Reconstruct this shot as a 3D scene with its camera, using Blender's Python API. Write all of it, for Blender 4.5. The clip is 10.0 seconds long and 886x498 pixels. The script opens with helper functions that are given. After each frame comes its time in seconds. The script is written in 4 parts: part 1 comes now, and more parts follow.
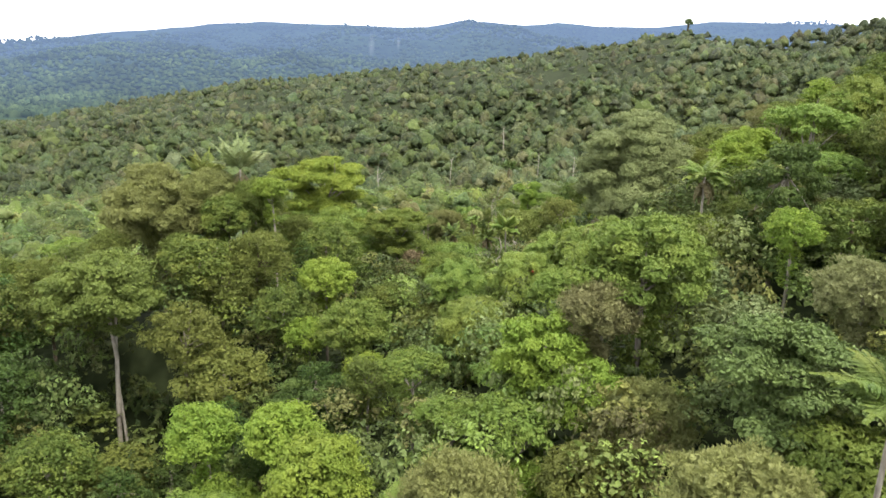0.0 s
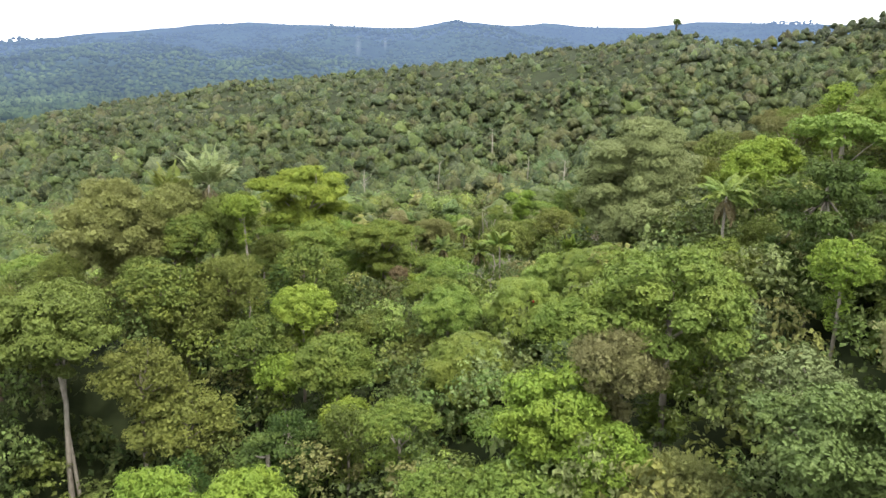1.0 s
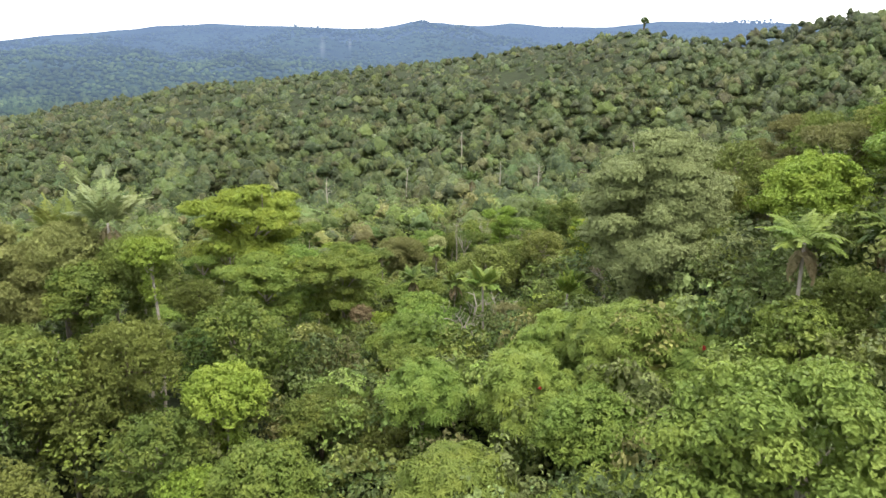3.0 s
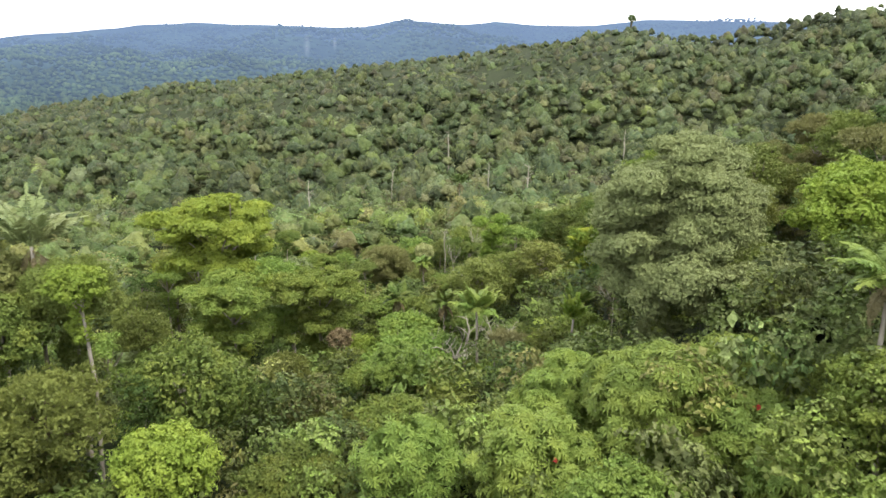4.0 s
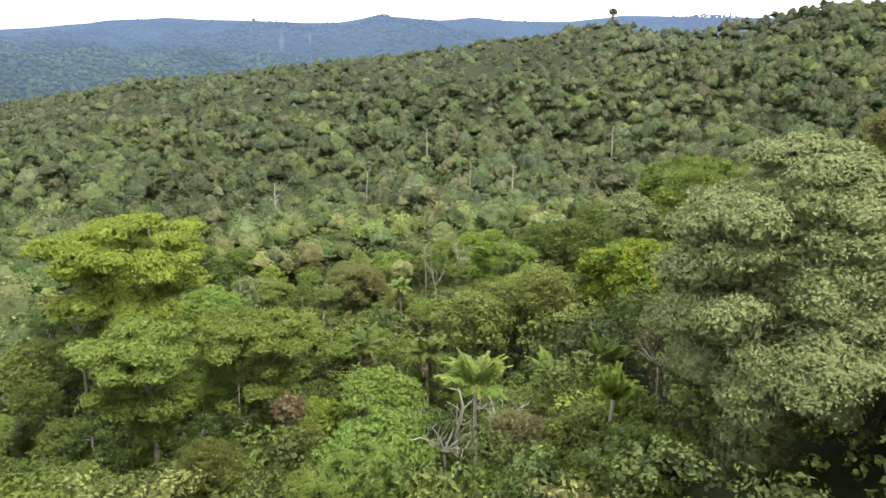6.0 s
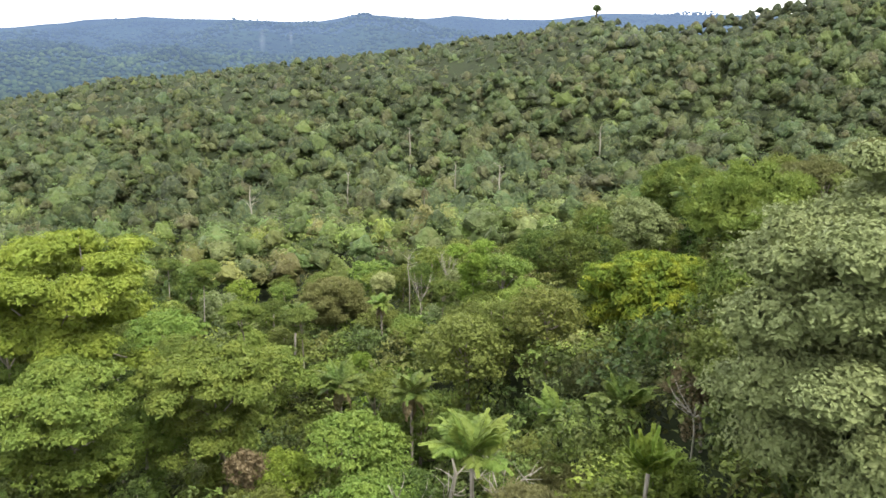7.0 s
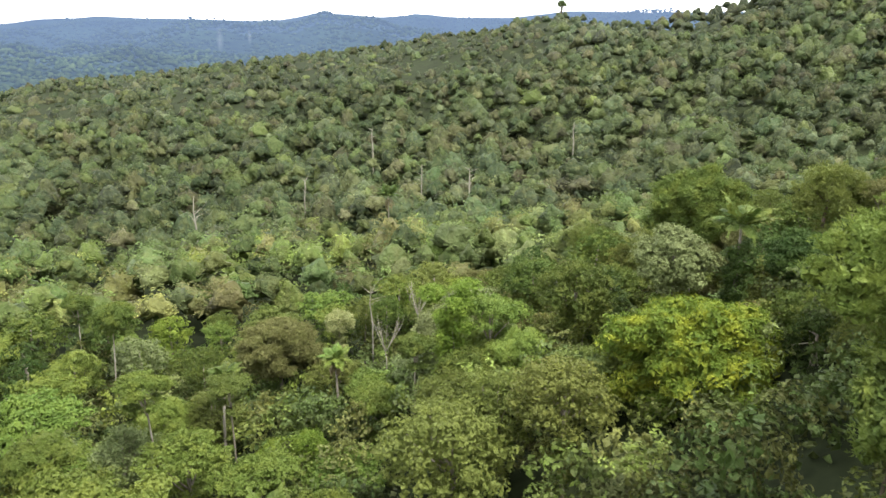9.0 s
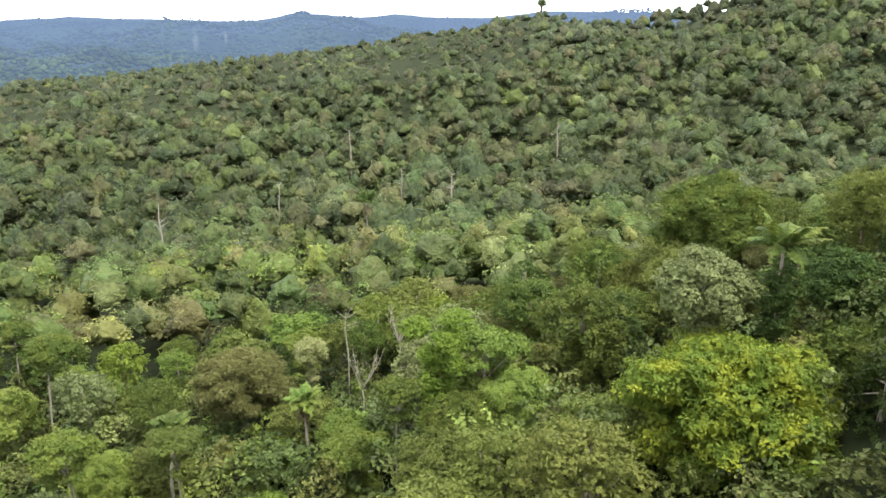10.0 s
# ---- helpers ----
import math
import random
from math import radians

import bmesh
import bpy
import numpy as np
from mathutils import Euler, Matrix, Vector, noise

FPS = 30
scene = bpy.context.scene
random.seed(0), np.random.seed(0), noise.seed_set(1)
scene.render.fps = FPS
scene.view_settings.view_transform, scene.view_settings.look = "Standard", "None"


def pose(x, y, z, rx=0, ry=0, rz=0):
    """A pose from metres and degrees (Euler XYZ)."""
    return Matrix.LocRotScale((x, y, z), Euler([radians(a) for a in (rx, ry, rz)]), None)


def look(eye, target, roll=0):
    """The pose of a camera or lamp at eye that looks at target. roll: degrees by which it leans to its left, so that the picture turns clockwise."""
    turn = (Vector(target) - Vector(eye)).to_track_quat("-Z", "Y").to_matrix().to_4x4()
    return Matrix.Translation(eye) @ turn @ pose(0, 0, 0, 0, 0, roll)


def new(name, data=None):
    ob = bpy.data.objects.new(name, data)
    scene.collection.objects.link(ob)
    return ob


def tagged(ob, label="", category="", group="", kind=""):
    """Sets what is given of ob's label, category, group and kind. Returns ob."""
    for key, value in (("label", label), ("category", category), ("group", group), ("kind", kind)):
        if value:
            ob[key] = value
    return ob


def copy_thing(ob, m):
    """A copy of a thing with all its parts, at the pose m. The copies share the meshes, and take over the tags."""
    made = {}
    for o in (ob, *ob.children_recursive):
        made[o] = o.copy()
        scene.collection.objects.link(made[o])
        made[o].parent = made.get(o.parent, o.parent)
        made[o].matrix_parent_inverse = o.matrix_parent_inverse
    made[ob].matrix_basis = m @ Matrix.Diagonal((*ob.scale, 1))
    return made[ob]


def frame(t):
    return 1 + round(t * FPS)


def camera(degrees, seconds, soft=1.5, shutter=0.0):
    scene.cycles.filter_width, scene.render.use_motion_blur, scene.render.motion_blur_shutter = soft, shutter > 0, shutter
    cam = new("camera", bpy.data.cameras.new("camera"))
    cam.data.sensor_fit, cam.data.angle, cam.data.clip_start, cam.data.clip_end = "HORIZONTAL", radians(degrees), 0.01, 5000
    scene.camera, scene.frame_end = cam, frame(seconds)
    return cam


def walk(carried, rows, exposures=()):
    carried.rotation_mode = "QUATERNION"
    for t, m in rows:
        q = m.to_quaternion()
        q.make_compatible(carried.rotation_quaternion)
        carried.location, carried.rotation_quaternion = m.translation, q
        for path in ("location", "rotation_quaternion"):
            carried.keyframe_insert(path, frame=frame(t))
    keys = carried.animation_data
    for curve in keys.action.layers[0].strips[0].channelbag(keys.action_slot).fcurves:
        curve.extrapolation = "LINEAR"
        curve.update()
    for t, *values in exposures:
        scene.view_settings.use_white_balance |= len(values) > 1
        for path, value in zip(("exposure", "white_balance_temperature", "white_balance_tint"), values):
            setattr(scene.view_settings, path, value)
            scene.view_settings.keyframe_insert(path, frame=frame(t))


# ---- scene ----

cam = camera(62.0, 10.0, soft=1.5, shutter=0.2)
EXPOSURES = ((0.0, 0.44), (10.0, 0.44))
PATH = [
    (0, (-0.255, 0.02, 80.342), (-0.241, 1.947, 79.805), 1.4),
    (0.5, (-0.324, 4.029, 80.453), (-0.294, 5.956, 79.917), 1.3),
    (1, (-0.39, 8.188, 80.542), (-0.344, 10.114, 80.007), 1.3),
    (1.5, (-0.463, 12.446, 80.604), (-0.4, 14.372, 80.07), 1.2),
    (2, (-0.365, 17.14, 80.407), (-0.283, 19.066, 79.874), 1.2),
    (2.5, (-0.314, 21.705, 80.227), (-0.207, 23.63, 79.695), 1.1),
    (4, (0.35, 36.16, 79.307), (0.516, 38.08, 78.773), 0.9),
    (4.5, (0.576, 41.301, 78.891), (0.755, 43.219, 78.355), 0.9),
    (5, (0.935, 46.565, 78.4), (1.125, 48.482, 77.862), 0.8),
    (5.5, (1.3, 51.741, 77.916), (1.505, 53.655, 77.375), 0.9),
    (7, (2.922, 67.695, 76.151), (3.188, 69.6, 75.606), 0.7),
    (7.5, (3.462, 72.884, 75.736), (3.748, 74.786, 75.189), 0.6),
    (8, (4.049, 78.009, 75.296), (4.358, 79.908, 74.75), 0.5),
    (8.5, (4.648, 83.115, 74.96), (4.981, 85.009, 74.413), 0.4),
    (9, (5.336, 88.283, 74.524), (5.694, 90.173, 73.977), 0.4),
    (9.5, (6.119, 93.569, 74.086), (6.502, 95.454, 73.54), 0.3),
    (10, (6.946, 98.806, 73.647), (7.356, 100.686, 73.101), 0.3),
]
walk(cam, [(t, look(eye, target, roll)) for t, eye, target, roll in PATH], exposures=EXPOSURES)

# ---- world and sun: a bright overcast sky ----
world = bpy.data.worlds.new("overcast_sky")
scene.world = world
world.use_nodes = True
wn, wl = world.node_tree.nodes, world.node_tree.links
wn.clear()
sky = wn.new("ShaderNodeTexSky")
sky.sky_type, sky.sun_disc = "NISHITA", False
SUN_ELEVATION, SUN_AZIMUTH = radians(62), radians(140)
sky.sun_elevation, sky.sun_rotation, sky.dust_density = SUN_ELEVATION, SUN_AZIMUTH, 3.0
sky_level = wn.new("ShaderNodeMixRGB")
sky_level.blend_type, sky_level.inputs[0].default_value = "MULTIPLY", 1.0
sky_level.inputs[2].default_value = (0.12, 0.12, 0.12, 1)
cloud_co = wn.new("ShaderNodeTexCoord")
cloud = wn.new("ShaderNodeTexNoise")
cloud.inputs["Scale"].default_value, cloud.inputs["Detail"].default_value = 2.5, 5.0
cloud_ramp = wn.new("ShaderNodeValToRGB")
cloud_ramp.color_ramp.elements[0].color = (0.90, 0.94, 1.0, 1)
cloud_ramp.color_ramp.elements[1].color = (1.12, 1.10, 1.06, 1)
cover = wn.new("ShaderNodeMixRGB")
cover.inputs[0].default_value = 0.85
background = wn.new("ShaderNodeBackground")
background.inputs[1].default_value = 2.2
world_out = wn.new("ShaderNodeOutputWorld")
wl.new(sky.outputs[0], sky_level.inputs[1])
wl.new(cloud_co.outputs["Generated"], cloud.inputs["Vector"])
wl.new(cloud.outputs["Fac"], cloud_ramp.inputs[0])
wl.new(sky_level.outputs[0], cover.inputs[1])
wl.new(cloud_ramp.outputs[0], cover.inputs[2])
wl.new(cover.outputs[0], background.inputs[0])
wl.new(background.outputs[0], world_out.inputs[0])

sun = new("sun", bpy.data.lights.new("sun", "SUN"))
sun.data.energy, sun.data.angle, sun.data.color = 4.0, radians(12), (1.0, 0.95, 0.86)
sun_way = Vector((math.sin(SUN_AZIMUTH) * math.cos(SUN_ELEVATION), math.cos(SUN_AZIMUTH) * math.cos(SUN_ELEVATION), math.sin(SUN_ELEVATION)))
sun.matrix_world = look(tuple(sun_way * 300), (0, 0, 0))

# ---- materials ----


def node_material(name):
    m = bpy.data.materials.new(name)
    m.use_nodes = True
    m.node_tree.nodes.clear()
    return m, m.node_tree.nodes, m.node_tree.links


def mix_node(nodes, links, fac, a, b):
    mx = nodes.new("ShaderNodeMixRGB")
    for k, v in ((0, fac), (1, a), (2, b)):
        if isinstance(v, (int, float)):
            mx.inputs[k].default_value = v
        elif isinstance(v, tuple):
            mx.inputs[k].default_value = (*v, 1)
        else:
            links.new(v, mx.inputs[k])
    return mx.outputs[0]


def leaf_material(name, low, high, fresh, fresh_share=0.5, through_light=0.3, gloss=0.22, tint=False):
    """Leaves: each leaf between low and high, patches of fresh growth, each tree a little apart."""
    m, n, l = node_material(name)
    geo, info, co = n.new("ShaderNodeNewGeometry"), n.new("ShaderNodeObjectInfo"), n.new("ShaderNodeTexCoord")
    spray = n.new("ShaderNodeAttribute")
    spray.attribute_name = "spray"
    tone = mix_node(n, l, 0.6, geo.outputs["Random Per Island"], spray.outputs["Color"])
    col = mix_node(n, l, tone, low, high)
    if tint:
        own = n.new("ShaderNodeAttribute")
        own.attribute_name = "own_colour"
        speck = n.new("ShaderNodeMapRange")
        speck.inputs["To Min"].default_value, speck.inputs["To Max"].default_value = 0.75, 1.25
        l.new(geo.outputs["Random Per Island"], speck.inputs["Value"])
        scaled = n.new("ShaderNodeVectorMath")
        scaled.operation = "SCALE"
        l.new(own.outputs["Color"], scaled.inputs[0])
        l.new(speck.outputs[0], scaled.inputs["Scale"])
        col = scaled.outputs[0]
    patch = n.new("ShaderNodeTexNoise")
    patch.inputs["Scale"].default_value, patch.inputs["Detail"].default_value = 0.55, 3.0
    l.new(co.outputs["Object"], patch.inputs["Vector"])
    ramp = n.new("ShaderNodeMapRange")
    ramp.inputs["From Min"].default_value, ramp.inputs["From Max"].default_value = 0.46, 0.66
    ramp.inputs["To Max"].default_value = fresh_share
    l.new(patch.outputs["Fac"], ramp.inputs["Value"])
    col = mix_node(n, l, ramp.outputs[0], col, fresh)
    hsv = n.new("ShaderNodeHueSaturation")
    shift = info.outputs["Random"]
    if tint:
        attr = n.new("ShaderNodeAttribute")
        attr.attribute_name = "tint"
        shift = attr.outputs["Fac"]
    hue, val = n.new("ShaderNodeMapRange"), n.new("ShaderNodeMapRange")
    hue.inputs["To Min"].default_value, hue.inputs["To Max"].default_value = 0.478, 0.506
    val.inputs["To Min"].default_value, val.inputs["To Max"].default_value = (0.78, 1.2) if tint else (0.88, 1.14)
    l.new(shift, hue.inputs["Value"])
    wrap = n.new("ShaderNodeMath")
    wrap.operation = "FRACT"
    times = n.new("ShaderNodeMath")
    times.operation = "MULTIPLY"
    times.inputs[1].default_value = 7.31
    l.new(shift, times.inputs[0])
    l.new(times.outputs[0], wrap.inputs[0])
    l.new(wrap.outputs[0], val.inputs["Value"])
    l.new(hue.outputs[0], hsv.inputs["Hue"])
    l.new(val.outputs[0], hsv.inputs["Value"])
    l.new(col, hsv.inputs["Color"])
    bsdf, trans, mx, out = n.new("ShaderNodeBsdfPrincipled"), n.new("ShaderNodeBsdfTranslucent"), n.new("ShaderNodeMixShader"), n.new("ShaderNodeOutputMaterial")
    bsdf.inputs["Roughness"].default_value, bsdf.inputs["Specular IOR Level"].default_value = 0.5, gloss
    mx.inputs[0].default_value = through_light
    grain, relief = n.new("ShaderNodeTexNoise"), n.new("ShaderNodeBump")
    grain.inputs["Scale"].default_value, grain.inputs["Detail"].default_value = 0.9 if tint else 2.2, 5.0
    relief.inputs["Strength"].default_value, relief.inputs["Distance"].default_value = 1.0, 1.1 if tint else 0.6
    l.new(co.outputs["Object"], grain.inputs["Vector"])
    l.new(grain.outputs["Fac"], relief.inputs["Height"])
    l.new(relief.outputs[0], bsdf.inputs["Normal"])
    l.new(hsv.outputs[0], bsdf.inputs["Base Color"])
    l.new(hsv.outputs[0], trans.inputs["Color"])
    l.new(bsdf.outputs[0], mx.inputs[1])
    l.new(trans.outputs[0], mx.inputs[2])
    l.new(mx.outputs[0], out.inputs[0])
    return m


def rough_material(name, dark, light, scale, stretch=(1, 1, 1), bump=0.4, roughness=0.9):
    """Bark, soil: two scales of mottling and relief."""
    m, n, l = node_material(name)
    co, mapping = n.new("ShaderNodeTexCoord"), n.new("ShaderNodeMapping")
    mapping.inputs["Scale"].default_value = stretch
    l.new(co.outputs["Object"], mapping.inputs[0])
    fine, broad = n.new("ShaderNodeTexNoise"), n.new("ShaderNodeTexNoise")
    fine.inputs["Scale"].default_value, fine.inputs["Detail"].default_value = scale, 6.0
    broad.inputs["Scale"].default_value = scale * 0.13
    for t in (fine, broad):
        l.new(mapping.outputs[0], t.inputs["Vector"])
    both = mix_node(n, l, 0.5, fine.outputs["Fac"], broad.outputs["Fac"])
    ramp = n.new("ShaderNodeMapRange")
    ramp.inputs["From Min"].default_value, ramp.inputs["From Max"].default_value = 0.35, 0.65
    l.new(both, ramp.inputs["Value"])
    col = mix_node(n, l, ramp.outputs[0], dark, light)
    bsdf, out, bp = n.new("ShaderNodeBsdfPrincipled"), n.new("ShaderNodeOutputMaterial"), n.new("ShaderNodeBump")
    bp.inputs["Strength"].default_value = bump
    l.new(fine.outputs["Fac"], bp.inputs["Height"])
    l.new(bp.outputs[0], bsdf.inputs["Normal"])
    l.new(col, bsdf.inputs["Base Color"])
    bsdf.inputs["Roughness"].default_value, bsdf.inputs["Specular IOR Level"].default_value = roughness, 0.1
    l.new(bsdf.outputs[0], out.inputs[0])
    return m


LEAF = {
    "green": leaf_material("leaf_green", (0.070, 0.115, 0.024), (0.118, 0.168, 0.034), (0.200, 0.240, 0.045)),
    "dark": leaf_material("leaf_dark", (0.040, 0.079, 0.019), (0.073, 0.120, 0.026), (0.114, 0.168, 0.034)),
    "lime": leaf_material("leaf_lime", (0.138, 0.218, 0.032), (0.205, 0.292, 0.044), (0.265, 0.340, 0.052)),
    "khaki": leaf_material("leaf_khaki", (0.160, 0.178, 0.058), (0.230, 0.246, 0.086), (0.245, 0.268, 0.080), 0.4),
    "dull": leaf_material("leaf_dull_tan", (0.190, 0.200, 0.082), (0.265, 0.275, 0.120), (0.250, 0.280, 0.105), 0.4),
    "fresh": leaf_material("leaf_fresh", (0.112, 0.182, 0.036), (0.168, 0.240, 0.048), (0.225, 0.290, 0.055)),
    "grey": leaf_material("leaf_grey_green", (0.140, 0.184, 0.068), (0.200, 0.248, 0.098), (0.230, 0.276, 0.110), 0.4, 0.2, 0.3),
    "blue": leaf_material("leaf_blue_green", (0.100, 0.151, 0.040), (0.144, 0.199, 0.055), (0.175, 0.234, 0.061), 0.4, 0.2, 0.3),
    "olive": leaf_material("leaf_olive", (0.112, 0.146, 0.034), (0.160, 0.198, 0.046), (0.198, 0.236, 0.052), 0.4),
    "brown": leaf_material("leaf_brown", (0.128, 0.136, 0.048), (0.185, 0.184, 0.068), (0.170, 0.190, 0.058), 0.5),
    "yellow": leaf_material("leaf_yellow_green", (0.125, 0.186, 0.026), (0.193, 0.258, 0.034), (0.349, 0.372, 0.037), 0.9),
    "white": leaf_material("leaf_whitish", (0.175, 0.210, 0.072), (0.374, 0.396, 0.179), (0.349, 0.372, 0.161), 0.5),
    "red": leaf_material("leaf_red", (0.291, 0.050, 0.019), (0.437, 0.090, 0.034), (0.395, 0.080, 0.026)),
    "dry": leaf_material("leaf_dry", (0.150, 0.128, 0.062), (0.250, 0.210, 0.112), (0.205, 0.175, 0.085)),
    "woods": leaf_material("leaf_woods", (0.041, 0.072, 0.024), (0.092, 0.124, 0.043), (0.133, 0.155, 0.054), 0.5, 0.2, 0.2, True),
}
BARK = rough_material("bark_pale", (0.13, 0.11, 0.085), (0.36, 0.33, 0.28), 5.0, (1, 1, 0.25))
BARK_DARK = rough_material("bark_brown", (0.055, 0.042, 0.030), (0.17, 0.135, 0.10), 5.0, (1, 1, 0.25))
BARK_DEAD = rough_material("bark_dead", (0.18, 0.166, 0.132), (0.35, 0.325, 0.27), 6.0, (1, 1, 0.2))
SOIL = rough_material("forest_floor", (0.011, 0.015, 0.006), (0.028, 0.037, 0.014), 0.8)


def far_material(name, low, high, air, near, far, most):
    """Distant forest; haze from kilometres of damp air is painted as emission growing with distance."""
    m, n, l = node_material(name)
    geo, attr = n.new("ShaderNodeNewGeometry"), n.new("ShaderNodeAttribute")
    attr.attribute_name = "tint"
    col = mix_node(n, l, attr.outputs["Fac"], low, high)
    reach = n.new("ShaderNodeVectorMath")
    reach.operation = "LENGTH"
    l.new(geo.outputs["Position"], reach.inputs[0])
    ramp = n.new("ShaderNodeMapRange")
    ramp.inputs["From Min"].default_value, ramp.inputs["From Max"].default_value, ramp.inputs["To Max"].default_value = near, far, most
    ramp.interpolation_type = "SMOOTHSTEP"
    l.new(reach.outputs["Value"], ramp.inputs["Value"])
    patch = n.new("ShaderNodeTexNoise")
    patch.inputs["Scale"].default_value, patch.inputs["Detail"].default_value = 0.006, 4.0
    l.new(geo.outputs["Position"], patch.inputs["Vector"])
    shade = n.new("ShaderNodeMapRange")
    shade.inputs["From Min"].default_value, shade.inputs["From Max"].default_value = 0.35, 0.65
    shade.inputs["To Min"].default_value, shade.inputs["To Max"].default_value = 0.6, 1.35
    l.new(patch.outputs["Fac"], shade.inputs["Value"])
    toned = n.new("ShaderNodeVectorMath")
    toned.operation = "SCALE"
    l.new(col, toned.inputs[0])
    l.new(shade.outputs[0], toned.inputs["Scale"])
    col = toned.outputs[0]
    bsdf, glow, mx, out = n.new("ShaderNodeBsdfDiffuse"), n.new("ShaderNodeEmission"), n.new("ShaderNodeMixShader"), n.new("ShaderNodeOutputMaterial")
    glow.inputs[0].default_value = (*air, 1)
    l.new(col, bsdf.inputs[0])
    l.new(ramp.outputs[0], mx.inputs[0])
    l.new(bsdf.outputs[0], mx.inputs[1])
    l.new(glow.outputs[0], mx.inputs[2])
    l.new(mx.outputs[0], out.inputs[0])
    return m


FAR = far_material("hazed_far_woods", (0.034, 0.054, 0.026), (0.062, 0.086, 0.036), (0.195, 0.285, 0.475), -200.0, 4300.0, 0.86)

# ---- the lie of the land ----
HILLS = [(20, 30, (-30, 5, 40), (-2.4, 3.5, 6.8)),
         (60, 35, (-50, -10, 30, 70), (15.2, -0.4, 8.3, 14.0)),
         (120, 45, (-70, -20, 30, 80), (8.2, -6.9, 3.2, 18.8)),
         (200, 70, (-120, -20, 70, 160), (5.0, 0.3, -0.5, 1.6)),
         (340, 120, (-250, -80, 80, 240), (0.5, -3.1, -13.5, -25.7)),
         (560, 180, (-450, -200, 50, 300), (-0.6, -6.2, -20.5, 6.1)),
         (820, 240, (-600, -250, 100, 420), (-8.2, 21.9, 4.9, 9.0))]
RANGE_AZ = (-60, -40, -30, -27.5, -23.7, -20.8, -17, -13, -9.4, -7, -3.7, -1.1, 1.4, 4.7, 6.4, 8.2, 11.3, 16.1, 19, 24, 40, 60)
RANGE_UP = (-0.03, -0.02, -0.012, -0.007, 0.003, 0.007, 0.0145, 0.0205, 0.0195, 0.0193, 0.018, 0.019, 0.0285, 0.0255, 0.0233, 0.0282, 0.0238, 0.0253, 0.0327, 0.0312, 0.03, 0.03)
CRESTS = 4200.0


def smooth(a, b, v):
    s = np.clip((v - a) / (b - a), 0, 1)
    return s * s * (3 - 2 * s)


def waves(x, y, length, seed):
    """Cheap rolling noise of about that wavelength, -1 to 1."""
    r, v = np.random.RandomState(seed), 0
    for _ in range(6):
        a, p, k = r.uniform(0, math.tau), r.uniform(0, math.tau), r.uniform(0.7, 1.5)
        v = v + np.sin((x * math.cos(a) + y * math.sin(a)) * math.tau / length * k + p)
    return v / 6


def canopy(x, y):
    """Height of the forest's upper surface."""
    x, y = np.asarray(x, float), np.asarray(y, float)
    z = 47.3 + 0.144 * np.clip(x, -600, 500)
    for cy, w, xs, hs in HILLS:
        for cx, h in zip(xs, hs):
            z = z + h * np.exp(-((x - cx) ** 2 + (y - cy) ** 2) / (2 * w * w))
    past = y - (880 - 0.0016 * np.maximum(x, 0) ** 2)
    z = z - 0.32 * np.maximum(past, 0) + (5.0 * waves(x, y, 160, 3) + 3.0 * waves(x, y, 75, 4)) * smooth(250, 420, y)
    z = z - 12.0 * np.exp(-((x - 288) / 52) ** 2 - ((y - 640) / 170) ** 2) + 8.0 * np.exp(-((x - 238) / 60) ** 2 - ((y - 800) / 90) ** 2)
    z = np.maximum(z, -28 + 0.02 * np.abs(x))
    z = z - 8.0 * np.exp(-((x + 24) ** 2 + (y - 53) ** 2) / (2 * 11.0 ** 2))
    z = z + 8.0 * np.exp(-((x + 28) ** 2 + (y - 86) ** 2) / (2 * 14.0 ** 2))
    reach, az = np.hypot(x, y), np.degrees(np.arctan2(x, y))
    crest = 80 + CRESTS * np.interp(az, RANGE_AZ, RANGE_UP)
    rise = smooth(1500, CRESTS, reach)
    spurs = waves(x, y, 900, 11) * 75 + (0.5 - 2 * np.abs(waves(x, y, 520, 12))) * 34 + (0.5 - 2 * np.abs(waves(x, y, 260, 13))) * 14
    far = -30 + (crest + 30) * rise + spurs * rise * (1 - rise) * 4.2 + 5 * waves(x, y, 240, 7)
    far = far + 62 * np.exp(-((x + 800) / 620) ** 2 - ((y - 2150) / 420) ** 2) + 50 * np.exp(-((x - 100) / 700) ** 2 - ((y - 2900) / 330) ** 2)
    far = far - 0.4 * np.maximum(reach - CRESTS, 0)
    return z + (far - z) * smooth(1000, 1500, reach)


def ground_height(x, y):
    x, y = np.asarray(x, float), np.asarray(y, float)
    hollow = 9.0 * np.exp(-((x + 29) ** 2 + (y - 64) ** 2) / (2 * 9.0 ** 2))
    return canopy(x, y) - 12.0 + 7.0 * smooth(3700, 3950, np.hypot(x, y)) - hollow - 1.5 * smooth(260, 420, np.asarray(y, float)) + 8.6 * smooth(500, 660, np.asarray(y, float)) - 40.0 * smooth(1350, 1600, np.hypot(x, y)) * (1 - smooth(3300, 3800, np.hypot(x, y)))


# ---- mesh helpers ----


